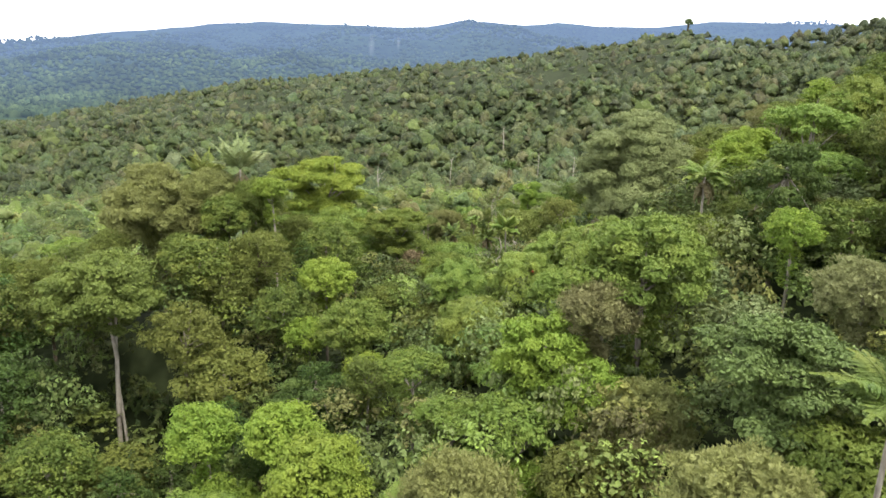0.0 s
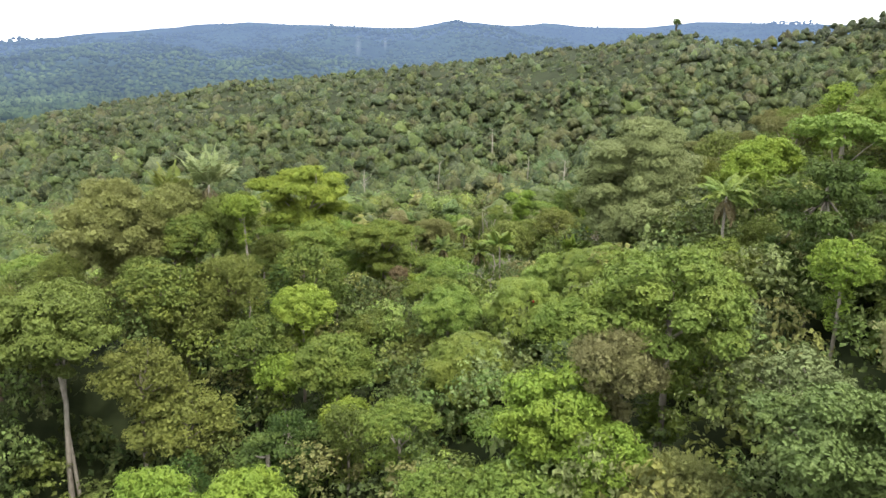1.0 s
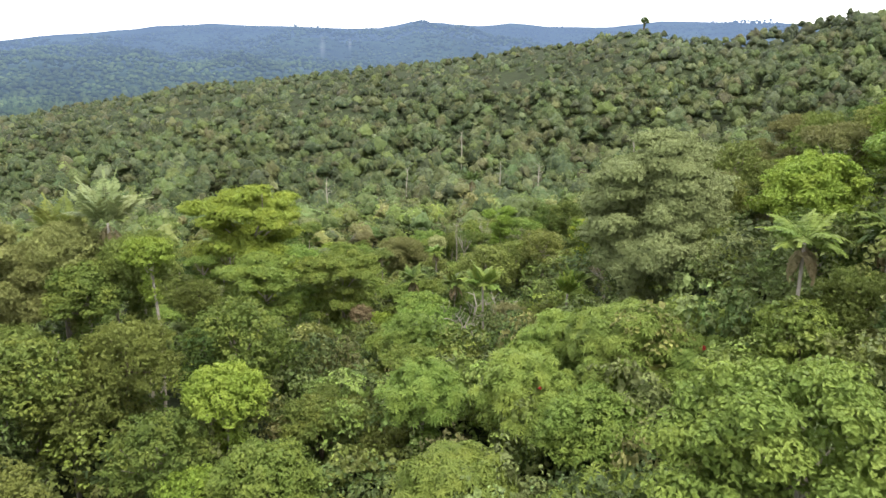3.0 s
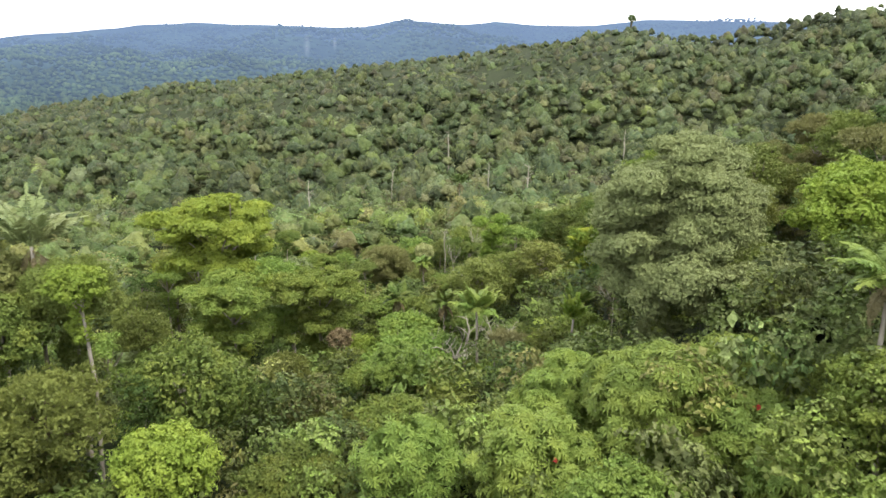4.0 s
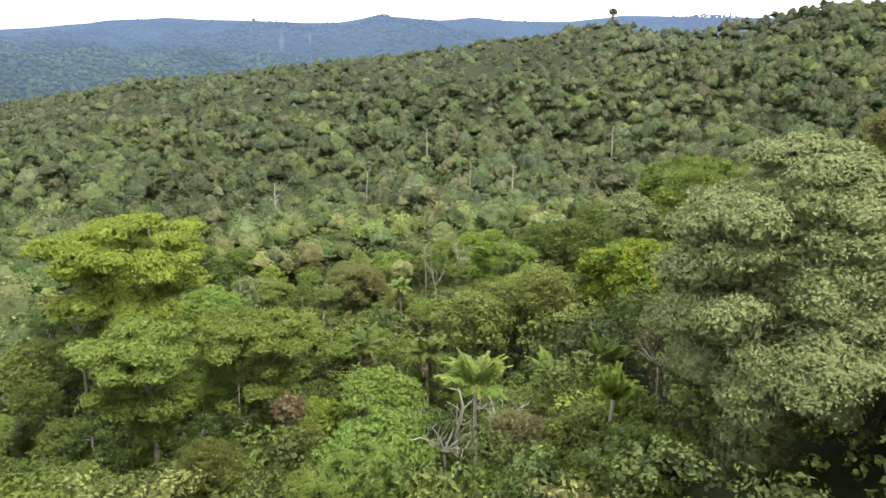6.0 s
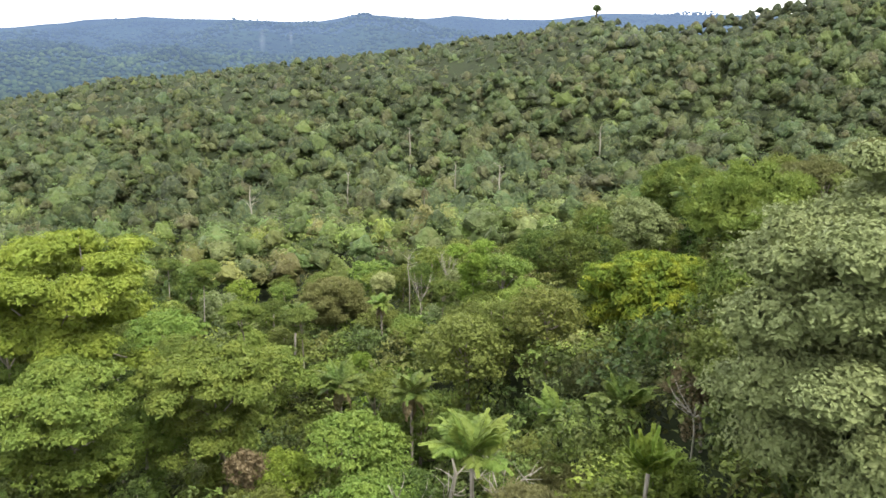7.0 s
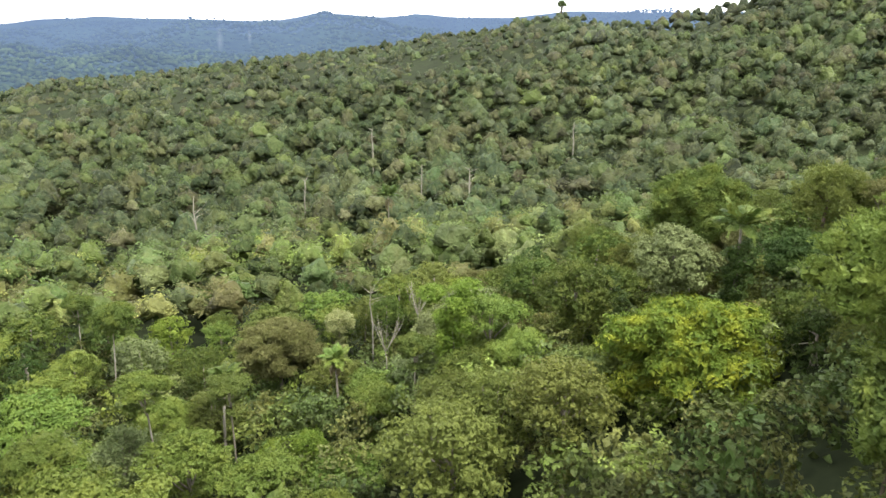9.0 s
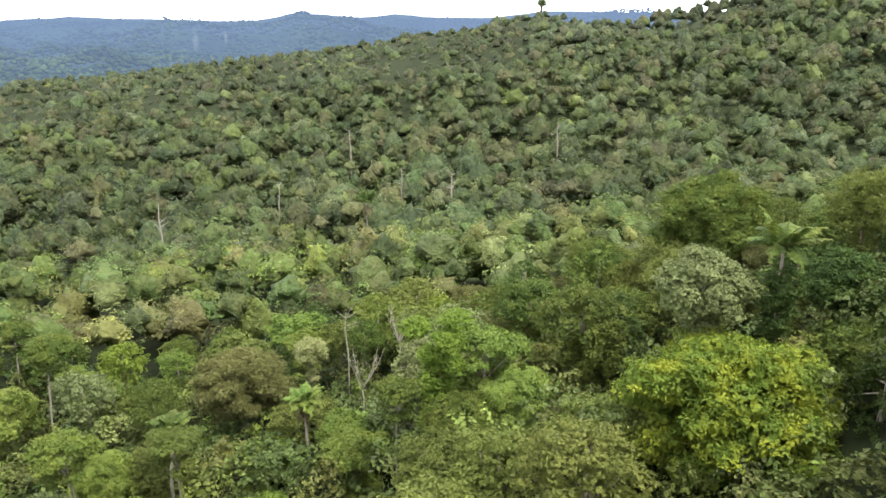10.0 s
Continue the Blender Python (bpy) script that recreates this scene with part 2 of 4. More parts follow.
def mesh_object(name, verts, faces, material, parent=None, smooth_faces=False, tint=None, own=None):
    """verts (n, 3) and faces (m, k) as arrays, or lists, into one mesh object."""
    me = bpy.data.meshes.new(name)
    if isinstance(faces, list):
        me.from_pydata(np.asarray(verts).tolist(), [], faces)
    else:
        n, k = faces.shape
        me.vertices.add(len(verts))
        me.vertices.foreach_set("co", np.asarray(verts, np.float32).ravel())
        me.loops.add(n * k)
        me.loops.foreach_set("vertex_index", np.asarray(faces, np.int32).ravel())
        me.polygons.add(n)
        me.polygons.foreach_set("loop_start", np.arange(0, n * k, k, dtype=np.int32))
        me.update(calc_edges=True)
        me.polygons.foreach_set("use_smooth", np.zeros(n, bool))
    me.materials.append(material)
    if smooth_faces:
        me.polygons.foreach_set("use_smooth", [True] * len(me.polygons))
    if tint is not None:
        me.attributes.new("tint", "FLOAT", "POINT").data.foreach_set("value", np.asarray(tint, np.float32))
    if own is not None:
        me.attributes.new("own_colour", "FLOAT_COLOR", "POINT").data.foreach_set("color", np.asarray(own, np.float32).ravel())
    ob = new(name, me)
    if parent:
        ob.parent = parent
    return ob


def tube(points, radii, sides=7):
    """A tapered, bent limb: rings of vertices along the points."""
    pts, verts, faces = [Vector(p) for p in points], [], []
    for i, p in enumerate(pts):
        way = (pts[min(i + 1, len(pts) - 1)] - pts[max(i - 1, 0)]).normalized()
        u = way.orthogonal().normalized()
        w = way.cross(u)
        for k in range(sides):
            a = math.tau * k / sides
            verts.append(tuple(p + (u * math.cos(a) + w * math.sin(a)) * radii[i]))
    for i in range(len(pts) - 1):
        for k in range(sides):
            a, b = i * sides + k, i * sides + (k + 1) % sides
            faces.append([a, b, b + sides, a + sides])
    faces.append([(len(pts) - 1) * sides + k for k in range(sides)])
    return verts, faces


def merge(pieces):
    verts, faces = [], []
    for v, f in pieces:
        base = len(verts)
        verts += list(v)
        faces += [[i + base for i in q] for q in f]
    return verts, faces


def unit(v):
    return v / np.maximum(np.linalg.norm(v, axis=-1, keepdims=True), 1e-6)


def leaves(r, at, normal, length, width, droop=0.25, along=None):
    """Pointed leaves folded along the midrib: four corners and two faces each."""
    n = len(at)
    t = unit(np.cross(normal, r.normal(size=(n, 3)))) if along is None else unit(along)
    t = unit(t - np.array([0, 0, droop]) * r.uniform(0.3, 1.6, (n, 1)))
    b = unit(np.cross(normal, t))
    nn = np.cross(t, b)
    ln, wd = length * r.uniform(0.65, 1.35, (n, 1)), width * r.uniform(0.7, 1.3, (n, 1))
    p0, p2 = at - t * ln * 0.5, at + t * ln * 0.5
    mid = at + t * ln * 0.04
    p1, p3 = mid + b * wd * 0.5 + nn * wd * 0.22, mid - b * wd * 0.5 + nn * wd * 0.22
    verts = np.stack([p0, p1, p2, p3], 1).reshape(-1, 3)
    i = np.arange(n)[:, None] * 4
    return verts, np.concatenate([i + np.array([[0, 1, 2]]), i + np.array([[0, 2, 3]])])


def stack(clouds):
    base, vs, fs = 0, [], []
    for v, f in clouds:
        vs.append(v)
        fs.append(f + base)
        base += len(v)
    return np.concatenate(vs), np.concatenate(fs)


def lobe_points(r, lobes, n, low=-0.35, inner=0.72):
    """Points on the outer, upper shells of the lobes, with the outward way at each."""
    c, q = np.array([b[0] for b in lobes], float), np.array([b[1] for b in lobes], float)
    share = q[:, 0] * q[:, 1] + q[:, 0] * q[:, 2]
    pick = r.choice(len(lobes), n * 3, p=share / share.sum())
    d = unit(r.normal(size=(n * 3, 3)))
    d[:, 2] = np.where(d[:, 2] < low, -d[:, 2], d[:, 2])
    at = c[pick] + d * q[pick] * r.uniform(inner, 1.08, (n * 3, 1)) ** 0.7
    depth = np.min(np.linalg.norm((at[:, None] - c[None]) / q[None], axis=2), axis=1)
    keep = np.argsort(-(depth > 0.66).astype(float) + r.uniform(0, 0.3, n * 3))[:n]
    return at[keep], unit(d[keep] / q[pick[keep]])




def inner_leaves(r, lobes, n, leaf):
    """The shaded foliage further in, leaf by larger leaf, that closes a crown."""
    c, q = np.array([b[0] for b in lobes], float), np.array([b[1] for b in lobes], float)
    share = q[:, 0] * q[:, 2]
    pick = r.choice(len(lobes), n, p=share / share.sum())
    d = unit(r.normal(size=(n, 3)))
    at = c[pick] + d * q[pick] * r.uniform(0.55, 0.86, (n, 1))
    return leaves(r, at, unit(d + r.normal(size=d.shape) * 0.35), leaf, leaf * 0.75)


def crown_shell(r, lobes, around, down, share=0.95):
    """The closed outer skin of a crown seen from afar: as far out as its lobes reach in each direction, and uneven."""
    c, q = np.array([b[0] for b in lobes], float), np.array([b[1] for b in lobes], float)
    o = np.array([0, 0, c[:, 2].mean() - 0.12])
    up = np.concatenate([[90.0], np.linspace(72, -52, down)])
    ways = [(0, 0, 1.0)]
    for e in up[1:]:
        for k in range(around):
            a = math.tau * (k + 0.5 * (len(ways) // around % 2) + r.uniform(-0.25, 0.25)) / around
            g = radians(e + r.uniform(-4, 4))
            ways.append((math.cos(a) * math.cos(g), math.sin(a) * math.cos(g), math.sin(g)))
    w = np.array(ways)
    A, B = w[:, None] / q[None], (o - c)[None] / q[None]
    aa, bb, cc = (A * A).sum(2), (A * B).sum(2), (B * B).sum(2) - 1
    disc = bb * bb - aa * cc
    reach = np.where(disc > 0, (-bb + np.sqrt(np.maximum(disc, 0))) / aa, 0).max(1)
    reach = np.maximum(reach, 0.30) * r.uniform(0.76, 1.08, len(w)) * share
    faces = [[0, 1 + k, 1 + (k + 1) % around] for k in range(around)]
    for i in range(down - 1):
        for k in range(around):
            p, n = 1 + i * around + k, 1 + i * around + (k + 1) % around
            faces += [[p, p + around, n + around], [p, n + around, n]]
    return o + w * reach[:, None], np.array(faces)


def clump_points(r, lobes, n, per, spread):
    """Leaf places gathered in sprays: each spray is a small cushion on a lobe's shell."""
    k = max(8, n // per)
    c, out = lobe_points(r, lobes, k)
    pick = r.randint(0, k, n)
    d = unit(r.normal(size=(n, 3)))
    d[:, 2] = np.abs(d[:, 2]) * 0.9 - 0.25
    size = spread * r.uniform(0.6, 1.5, (k, 1))
    at = c[pick] + d * size[pick] * np.array([1.0, 1.0, 0.62]) * r.uniform(0.8, 1.05, (n, 1))
    return at, unit(d + out[pick] * 0.5), pick, (c, size)


# ---- kinds of crown: lobes in a crown of radius 1 whose top lies at 0 ----


def lobes_dome(r):
    """A full rounded crown: a dense core with boughs all over its upper side."""
    high = r.uniform(0.55, 0.75)
    out = [((0, 0, -0.22 - high), (0.60, 0.60, high))]
    n = r.randint(30, 38)
    for i in range(n):
        up = 1 - 1.45 * (i + 0.5) / n
        a, c = i * 2.4 + r.uniform(-0.35, 0.35), math.sqrt(max(0.0, 1 - up * up))
        s, push = r.uniform(0.19, 0.33), r.uniform(0.86, 1.1)
        out.append(((0.70 * push * c * math.cos(a), 0.70 * push * c * math.sin(a), -0.24 - high + high * push * up), (s, s, s * r.uniform(0.6, 0.85))))
    return out


def lobes_full(r):
    """A great deep crown, widest low down, its boughs hanging in uneven billows."""
    out = [((0, 0, -0.85), (0.55, 0.55, 0.72))]
    for i in range(62):
        up = 1 - 1.75 * (i + 0.5) / 62
        a = i * 2.4 + r.uniform(-0.4, 0.4)
        c = math.sqrt(max(0.0, 1 - up * up)) * (0.84 + 0.10 * math.sin(2 * a + 0.6) + 0.10 * (1 - up))
        s, push = r.uniform(0.15, 0.29), r.uniform(0.84, 1.12)
        out.append(((0.74 * push * c * math.cos(a), 0.74 * push * c * math.sin(a), -1.0 + 0.86 * push * up), (s, s, s * r.uniform(0.55, 0.8))))
    return out


def lobes_tall(r):
    out = []
    for i in range(26):
        z = -0.3 - 2.5 * i / 25
        a, rad = i * 2.4 + r.uniform(-0.5, 0.5), 0.62 * math.sin(min(1.0, (i + 1.5) / 9) * math.pi / 2) * r.uniform(0.7, 1.1)
        s = r.uniform(0.26, 0.38)
        out.append(((rad * math.cos(a), rad * math.sin(a), z), (s, s, s * 0.75)))
    return out


def lobes_tiers(r):
    out = []
    for i in range(34):
        u = math.sqrt((i % 20 + 0.5) / 20)
        a = i * 2.4 + r.uniform(-0.4, 0.4)
        s = r.uniform(0.2, 0.34)
        out.append(((u * 0.78 * math.cos(a), u * 0.78 * math.sin(a), -0.10 - 0.32 * u * u - r.choice([0, 0.12, 0.26]) - (0.62 * r.uniform(0.6, 1.6) if i > 19 else 0)), (s, s, s * 0.42)))
    return out


def lobes_flat(r):
    out = []
    for i in range(17):
        u = math.sqrt((i + 0.5) / 17)
        a = i * 2.4 + r.uniform(-0.4, 0.4)
        s = r.uniform(0.22, 0.34)
        out.append(((u * 0.75 * math.cos(a), u * 0.75 * math.sin(a), -0.22 - 0.25 * u * u + r.uniform(-0.1, 0.1)), (s, s, s * 0.6)))
    for i in range(6):
        a, s = i * 1.05 + r.uniform(-0.4, 0.4), r.uniform(0.18, 0.28)
        out.append(((0.45 * math.cos(a), 0.45 * math.sin(a), -0.8 - r.uniform(0, 0.7)), (s, s, s * 0.6)))
    return out


def lobes_column(r):
    out = []
    for i in range(16):
        z = -0.3 - 2.9 * i / 15
        rad = (0.45 if i < 6 else 0.3) * r.uniform(0.4, 1.1)
        a, s = i * 2.4 + r.uniform(-0.5, 0.5), r.uniform(0.30, 0.42) * (1 if i < 6 else 0.75)
        out.append(((rad * math.cos(a), rad * math.sin(a), z), (s, s, s * (0.7 if i < 6 else 1.3))))
    return out


SHAPES = {"dome": lobes_dome, "full": lobes_full, "tall": lobes_tall, "tiers": lobes_tiers, "flat": lobes_flat, "column": lobes_column}


def crown_mesh(r, lobes, radius, count, leaf, aspect, style):
    """The foliage of one crown in metres, top at 0: sprays of leaves over denser bodies, each spray of its own tone."""
    lobes = [(tuple(v * radius for v in c), tuple(v * radius for v in q)) for c, q in lobes]
    tone_of, pads = None, None
    if style == "rosette":
        at, out = lobe_points(r, lobes, count)
    else:
        at, out, tone_of, pads = clump_points(r, lobes, count, 16, 0.26 + 0.032 * radius)
    up = np.array([0, 0, 1.0])
    normal = unit(out * 0.95 + up * 0.4 + r.normal(size=at.shape) * 0.26)
    if style == "rosette":
        clouds, per, tones = [], 9, []
        keep = slice(0, count // per)
        own = r.uniform(size=count // per)
        for k in range(per):
            a = math.tau * k / per + r.uniform(0, 0.3, (count // per, 1))
            u = unit(np.cross(normal[keep], np.array([0.31, 0.77, 0.2])))
            v = np.cross(normal[keep], u)
            way = unit(u * np.cos(a) + v * np.sin(a) + normal[keep] * 0.1)
            clouds.append(leaves(r, at[keep] + way * leaf * 0.55, unit(normal[keep] + way * 0.3), leaf * 1.1, leaf * 0.24, 0.42, way))
            tones.append(np.repeat(own, 4))
        tones = np.concatenate(tones)
    else:
        if style == "feather":
            way = unit(out + up * 0.5 + r.normal(size=at.shape) * 0.5)
            clouds = [leaves(r, at, unit(np.cross(way, r.normal(size=at.shape))), leaf * 1.5, leaf * aspect * 0.55, 0.1, way)]
        else:
            clouds = [leaves(r, at, normal, leaf, leaf * aspect)]
        tones = np.repeat(r.uniform(size=len(pads[0]))[tone_of], 4)
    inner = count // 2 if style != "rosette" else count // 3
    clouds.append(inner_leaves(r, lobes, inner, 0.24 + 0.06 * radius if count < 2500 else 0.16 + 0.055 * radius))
    # inner leaves keep darker tones, so shade inside the crown is in the colour
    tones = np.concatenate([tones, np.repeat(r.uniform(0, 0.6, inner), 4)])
    return stack(clouds), lobes, tones


def billows(r, lobes, n):
    """Each lobe broken into a few smaller, uneven ones."""
    out = []
    for c, q in lobes:
        for _ in range(n):
            d = unit(r.normal(size=3)) * np.array([1, 1, 0.8]) * 0.5
            k = r.uniform(0.62, 0.86)
            out.append((tuple(np.array(c) + d * np.array(q)), tuple(np.array(q) * k)))
    return out


DETAIL = {"hero": (11000, 0.25), "near": (4800, 0.31), "middle": (1900, 0.42)}
BELOW = 34.0


def limb_path(r, a, b, bend):
    a, b = Vector(a), Vector(b)
    side = Vector((r.uniform(-1, 1), r.uniform(-1, 1), r.uniform(-0.2, 0.6))) * bend
    return [a, a.lerp(b, 0.35) + side * 0.8, a.lerp(b, 0.7) + side, b]


def make_tree(name, seed, shape, leaf_colour, radius, detail, style="leaf", bark=None, trunk=None, leaf_scale=1.0, aspect=0.46, limbs=6, fill=1.0, bare=False, label="", category="tree"):
    """A tree whose crown's top is 20 m over its origin; the trunk goes on into the ground."""
    r = np.random.RandomState(seed)
    count, leaf = DETAIL[detail]
    if style == "feather":
        count, leaf = int(count * 1.5), leaf * 0.85
    root = new(name)
    tagged(root, label, category)
    shape_lobes = SHAPES[shape](r)
    if not bare and shape != "column":
        for i in range(7):
            a, q = i * 2.4, r.uniform(0.16, 0.26)
            shape_lobes.append(((0.2 * math.cos(a), 0.2 * math.sin(a), -1.35 - 0.2 * i), (q, q, q * 1.2)))
    if detail == "hero":
        fill, leaf = fill * (radius / 4) ** 1.5, leaf * (radius / 4) ** 0.25
    if detail == "hero" and radius > 3.9 and style != "rosette":
        shape_lobes = billows(r, shape_lobes, 3 if radius > 5.5 else 2)
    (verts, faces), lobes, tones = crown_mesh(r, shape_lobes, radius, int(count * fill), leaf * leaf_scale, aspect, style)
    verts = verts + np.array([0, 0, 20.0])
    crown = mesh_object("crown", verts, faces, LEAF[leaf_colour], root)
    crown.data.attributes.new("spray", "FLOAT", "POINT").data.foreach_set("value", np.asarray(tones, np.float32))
    thick = trunk or 0.03 * radius + 0.07
    lean = Vector((r.uniform(-1, 1), r.uniform(-1, 1), 0)) * 0.7
    fork = 20 - radius * (1.0 if shape in ("dome", "tiers", "flat") else 0.6)
    pts = [Vector((0, 0, 20 - BELOW)), Vector((0, 0, 2)) + lean * 0.5, Vector((0, 0, fork * 0.6)) + lean * 1.1, Vector((0, 0, fork)) + lean * 0.4, Vector((lean.x * 0.2, lean.y * 0.2, 20 - radius * 0.5))]
    v, f = tube(pts, [thick * 1.5, thick * 1.15, thick, thick * 0.8, thick * 0.35], 7 if detail != "middle" else 5)
    mesh_object("trunk", v, f, bark or BARK, root, True)
    if detail != "middle":
        order = r.permutation(max(limbs, len(lobes) * 3 // 4))[:limbs]
        for k in order:
            c = Vector(lobes[k][0]) + Vector((0, 0, 20))
            start = pts[3].lerp(pts[2], r.uniform(0, 0.25))
            v, f = tube(limb_path(r, start, c, radius * 0.12), [thick * 0.5, thick * 0.34, thick * 0.22, thick * 0.1], 5)
            mesh_object("limb", v, f, bark or BARK, root, True)
    return root


def frond_mesh(r, length, leaflets, width, arch):
    """One palm frond along +x: a bowed rib and two rows of leaflets."""
    pts, clouds = [], []
    for i in range(9):
        s = i / 8
        pts.append(Vector((length * (s - 0.18 * arch * s * s), 0, length * (0.55 * s - 0.75 * arch * s * s))))
    ribs = tube(pts, [0.05 * (1 - 0.8 * i / 8) for i in range(9)], 4)
    at, way, nrm = [], [], []
    for i in range(leaflets):
        s = 0.14 + 0.86 * i / leaflets
        k = min(int(s * 8), 7)
        p = pts[k].lerp(pts[k + 1], s * 8 - k)
        t = (pts[k + 1] - pts[k]).normalized()
        ln = width * math.sin(min(1, s * 1.15 + 0.12) * math.pi) ** 0.6 + 0.15
        for side in (-1, 1):
            w = (Vector((0, side, 0)) + t * 0.55 + Vector((0, 0, -0.25 - 0.4 * r.uniform()))).normalized()
            at.append(p + w * ln * 0.5)
            way.append(w * ln)
            nrm.append(t.cross(w) * side)
    at, way, nrm = (np.array([tuple(v) for v in q]) for q in (at, way, nrm))
    ln = np.linalg.norm(way, axis=1, keepdims=True)
    t = way / ln
    b = unit(np.cross(unit(nrm), t))
    wd = 0.10 + 0.02 * r.uniform(size=ln.shape)
    quads = np.stack([at - t * ln * 0.5, at + b * wd, at + t * ln * 0.5, at - b * wd], 1).reshape(-1, 3)
    n = len(at)
    vs, fs = ribs
    base = len(vs)
    fs = fs + [[base + 4 * i + k for k in range(4)] for i in range(n)]
    return [tuple(v) for v in vs] + [tuple(v) for v in quads], fs


def make_palm(seed, colour, length, upright=0.0, skirt=True, trunk_bark=None, fronds=15, label=""):
    """A palm whose crown sits 18.5 m over its origin."""
    r = np.random.RandomState(seed)
    root = new("palm_tree")
    tagged(root, label or "slender palm with pale trunk and arching green fronds", "palm")
    lean = r.uniform(-0.5, 0.5, 2)
    pts = [(0, 0, 20 - BELOW), (lean[0], lean[1], 6), (lean[0] * 0.6, lean[1] * 0.6, 14), (0, 0, 18.4)]
    v, f = tube(pts, [0.2, 0.16, 0.13, 0.11], 7)
    mesh_object("trunk", v, f, trunk_bark or BARK, root, True)
    kinds = []
    for k in range(3):
        v, f = frond_mesh(r, length, 24, length * 0.24, 0.55 + 0.25 * k - upright * 0.4)
        me = bpy.data.meshes.new("frond")
        me.from_pydata(v, [], f)
        me.materials.append(LEAF[colour])
        kinds.append(me)
    for i in range(fronds):
        ob = new("frond", kinds[i % 3])
        ob.parent = root
        age = i / fronds
        ob.matrix_basis = pose(0, 0, 18.4, r.uniform(-15, 15), 22 * age * (1 - upright) - 38 * (1 - age) - 20 * upright, math.degrees(i * 2.4) + r.uniform(-12, 12))
    if skirt:
        me = bpy.data.meshes.new("dead_frond")
        v, f = frond_mesh(r, length * 0.9, 20, length * 0.12, 0.8)
        me.from_pydata(v, [], f)
        me.materials.append(LEAF["dry"])
        for i in range(4):
            ob = new("dead_frond", me)
            ob.parent = root
            tagged(ob, "hanging brown dead frond")
            ob.matrix_basis = pose(0, 0, 18.2, 0, 74 + r.uniform(-22, 14), i * 90 + r.uniform(-30, 30))
    return root


def make_dead_tree(seed, height, thick, label="bare pale dead tree with broken branches"):
    """A snag: 20 m over its origin at the top."""
    r = np.random.RandomState(seed)
    root = new("dead_tree")
    tagged(root, label, "dead tree")
    v, f = tube([(0, 0, 20 - BELOW), (0.3, 0, 20 - height * 0.6), (-0.1, 0.2, 20 - height * 0.25), (0.3, 0.1, 20)], [thick * 1.3, thick, thick * 0.7, thick * 0.15], 7)
    mesh_object("trunk", v, f, BARK_DEAD, root, True)
    for i in range(6):
        z, a = 20 - height * r.uniform(0.05, 0.5), r.uniform(0, math.tau)
        ln = height * r.uniform(0.12, 0.26)
        end = Vector((math.cos(a) * ln, math.sin(a) * ln, z + ln * r.uniform(0.2, 0.9)))
        v, f = tube(limb_path(r, (0, 0, z), end, ln * 0.2), [thick * 0.45, thick * 0.3, thick * 0.2, thick * 0.06], 5)
        mesh_object("limb", v, f, BARK_DEAD, root, True)
    return root


# ---- ground: one sheet to the horizon ----
rings = [0, 8, 16, 24, 32, 40, 50, 60, 72, 86, 102, 120, 140, 162, 188, 216, 248, 284, 325, 370, 420, 480, 550, 630, 720, 820, 930, 1060, 1210, 1380, 1580, 1800, 2050, 2300, 2600, 2900, 3200, 3500, 3800, 3950, 4080, 4160, 4240, 4350, 4600, 4900]
spokes = 300
gx, gy = [0.0], [0.0]
for d in rings[1:]:
    for k in range(spokes):
        gx.append(d * math.sin(math.tau * k / spokes))
        gy.append(d * math.cos(math.tau * k / spokes))
gz = ground_height(gx, gy)
gfaces = [[0, 1 + (k + 1) % spokes, 1 + k] for k in range(spokes)]
for i in range(len(rings) - 2):
    for k in range(spokes):
        a, b = 1 + i * spokes + k, 1 + i * spokes + (k + 1) % spokes
        gfaces.append([a, b, b + spokes, a + spokes])
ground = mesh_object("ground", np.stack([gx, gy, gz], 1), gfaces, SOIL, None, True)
# the far rings take the material with the painted haze
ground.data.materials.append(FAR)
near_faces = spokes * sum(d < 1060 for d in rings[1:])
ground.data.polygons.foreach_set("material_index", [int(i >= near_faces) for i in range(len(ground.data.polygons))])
tagged(ground, "dark leaf-littered forest floor rolling away into hills", "ground", kind="structure")


# ---- single trees that stand out, near the flight ----
TAKEN, STANDOUT = [], []


def put_tree(root, x, y, top, turn=0.0, size=1.0):
    root.matrix_basis = pose(x, y, top - 20 * size, 0, 0, turn) @ Matrix.Scale(size, 4)
    return root


def hero(name, seed, shape, colour, x, y, top, radius, **more):
    TAKEN.append((x, y, radius))
    STANDOUT.append((x, y, radius, top, more.get("bare", False) and 15.0 or 1.15 * radius))
    detail = more.pop("detail", "hero")
    root = make_tree(name, seed, shape, colour, radius, detail, **more)
    return put_tree(root, x, y, top)


hero("broadleaf_tree", 1, "dome", "lime", 6.9, 45.5, 63.5, 4.0, label="bright lime-green broadleaf tree with clumped rounded crown")
hero("broadleaf_tree", 2, "dome", "dull", 10.8, 46.5, 65.8, 3.0, label="pale olive tree with fine dull foliage", style="feather")
hero("broadleaf_tree", 3, "dome", "fresh", 13.9, 48.5, 70.2, 5.0, label="rounded olive-green tree with yellow-green fresh leaves")
hero("giant_tree", 4, "full", "grey", 24.0, 91.0, 72.6, 7.6, label="large grey-green forest tree with layered billowing crown", limbs=5, bark=BARK_DARK, fill=4.0, leaf_scale=0.72)
hero("broadleaf_tree", 5, "dome", "lime", 36.6, 87.5, 72.0, 5.2, label="lime-green tree with open rounded crown on a slope")
hero("broadleaf_tree", 6, "tall", "dark", 27.3, 57.5, 74.0, 4.2, label="tall dark green tree with dense foliage")
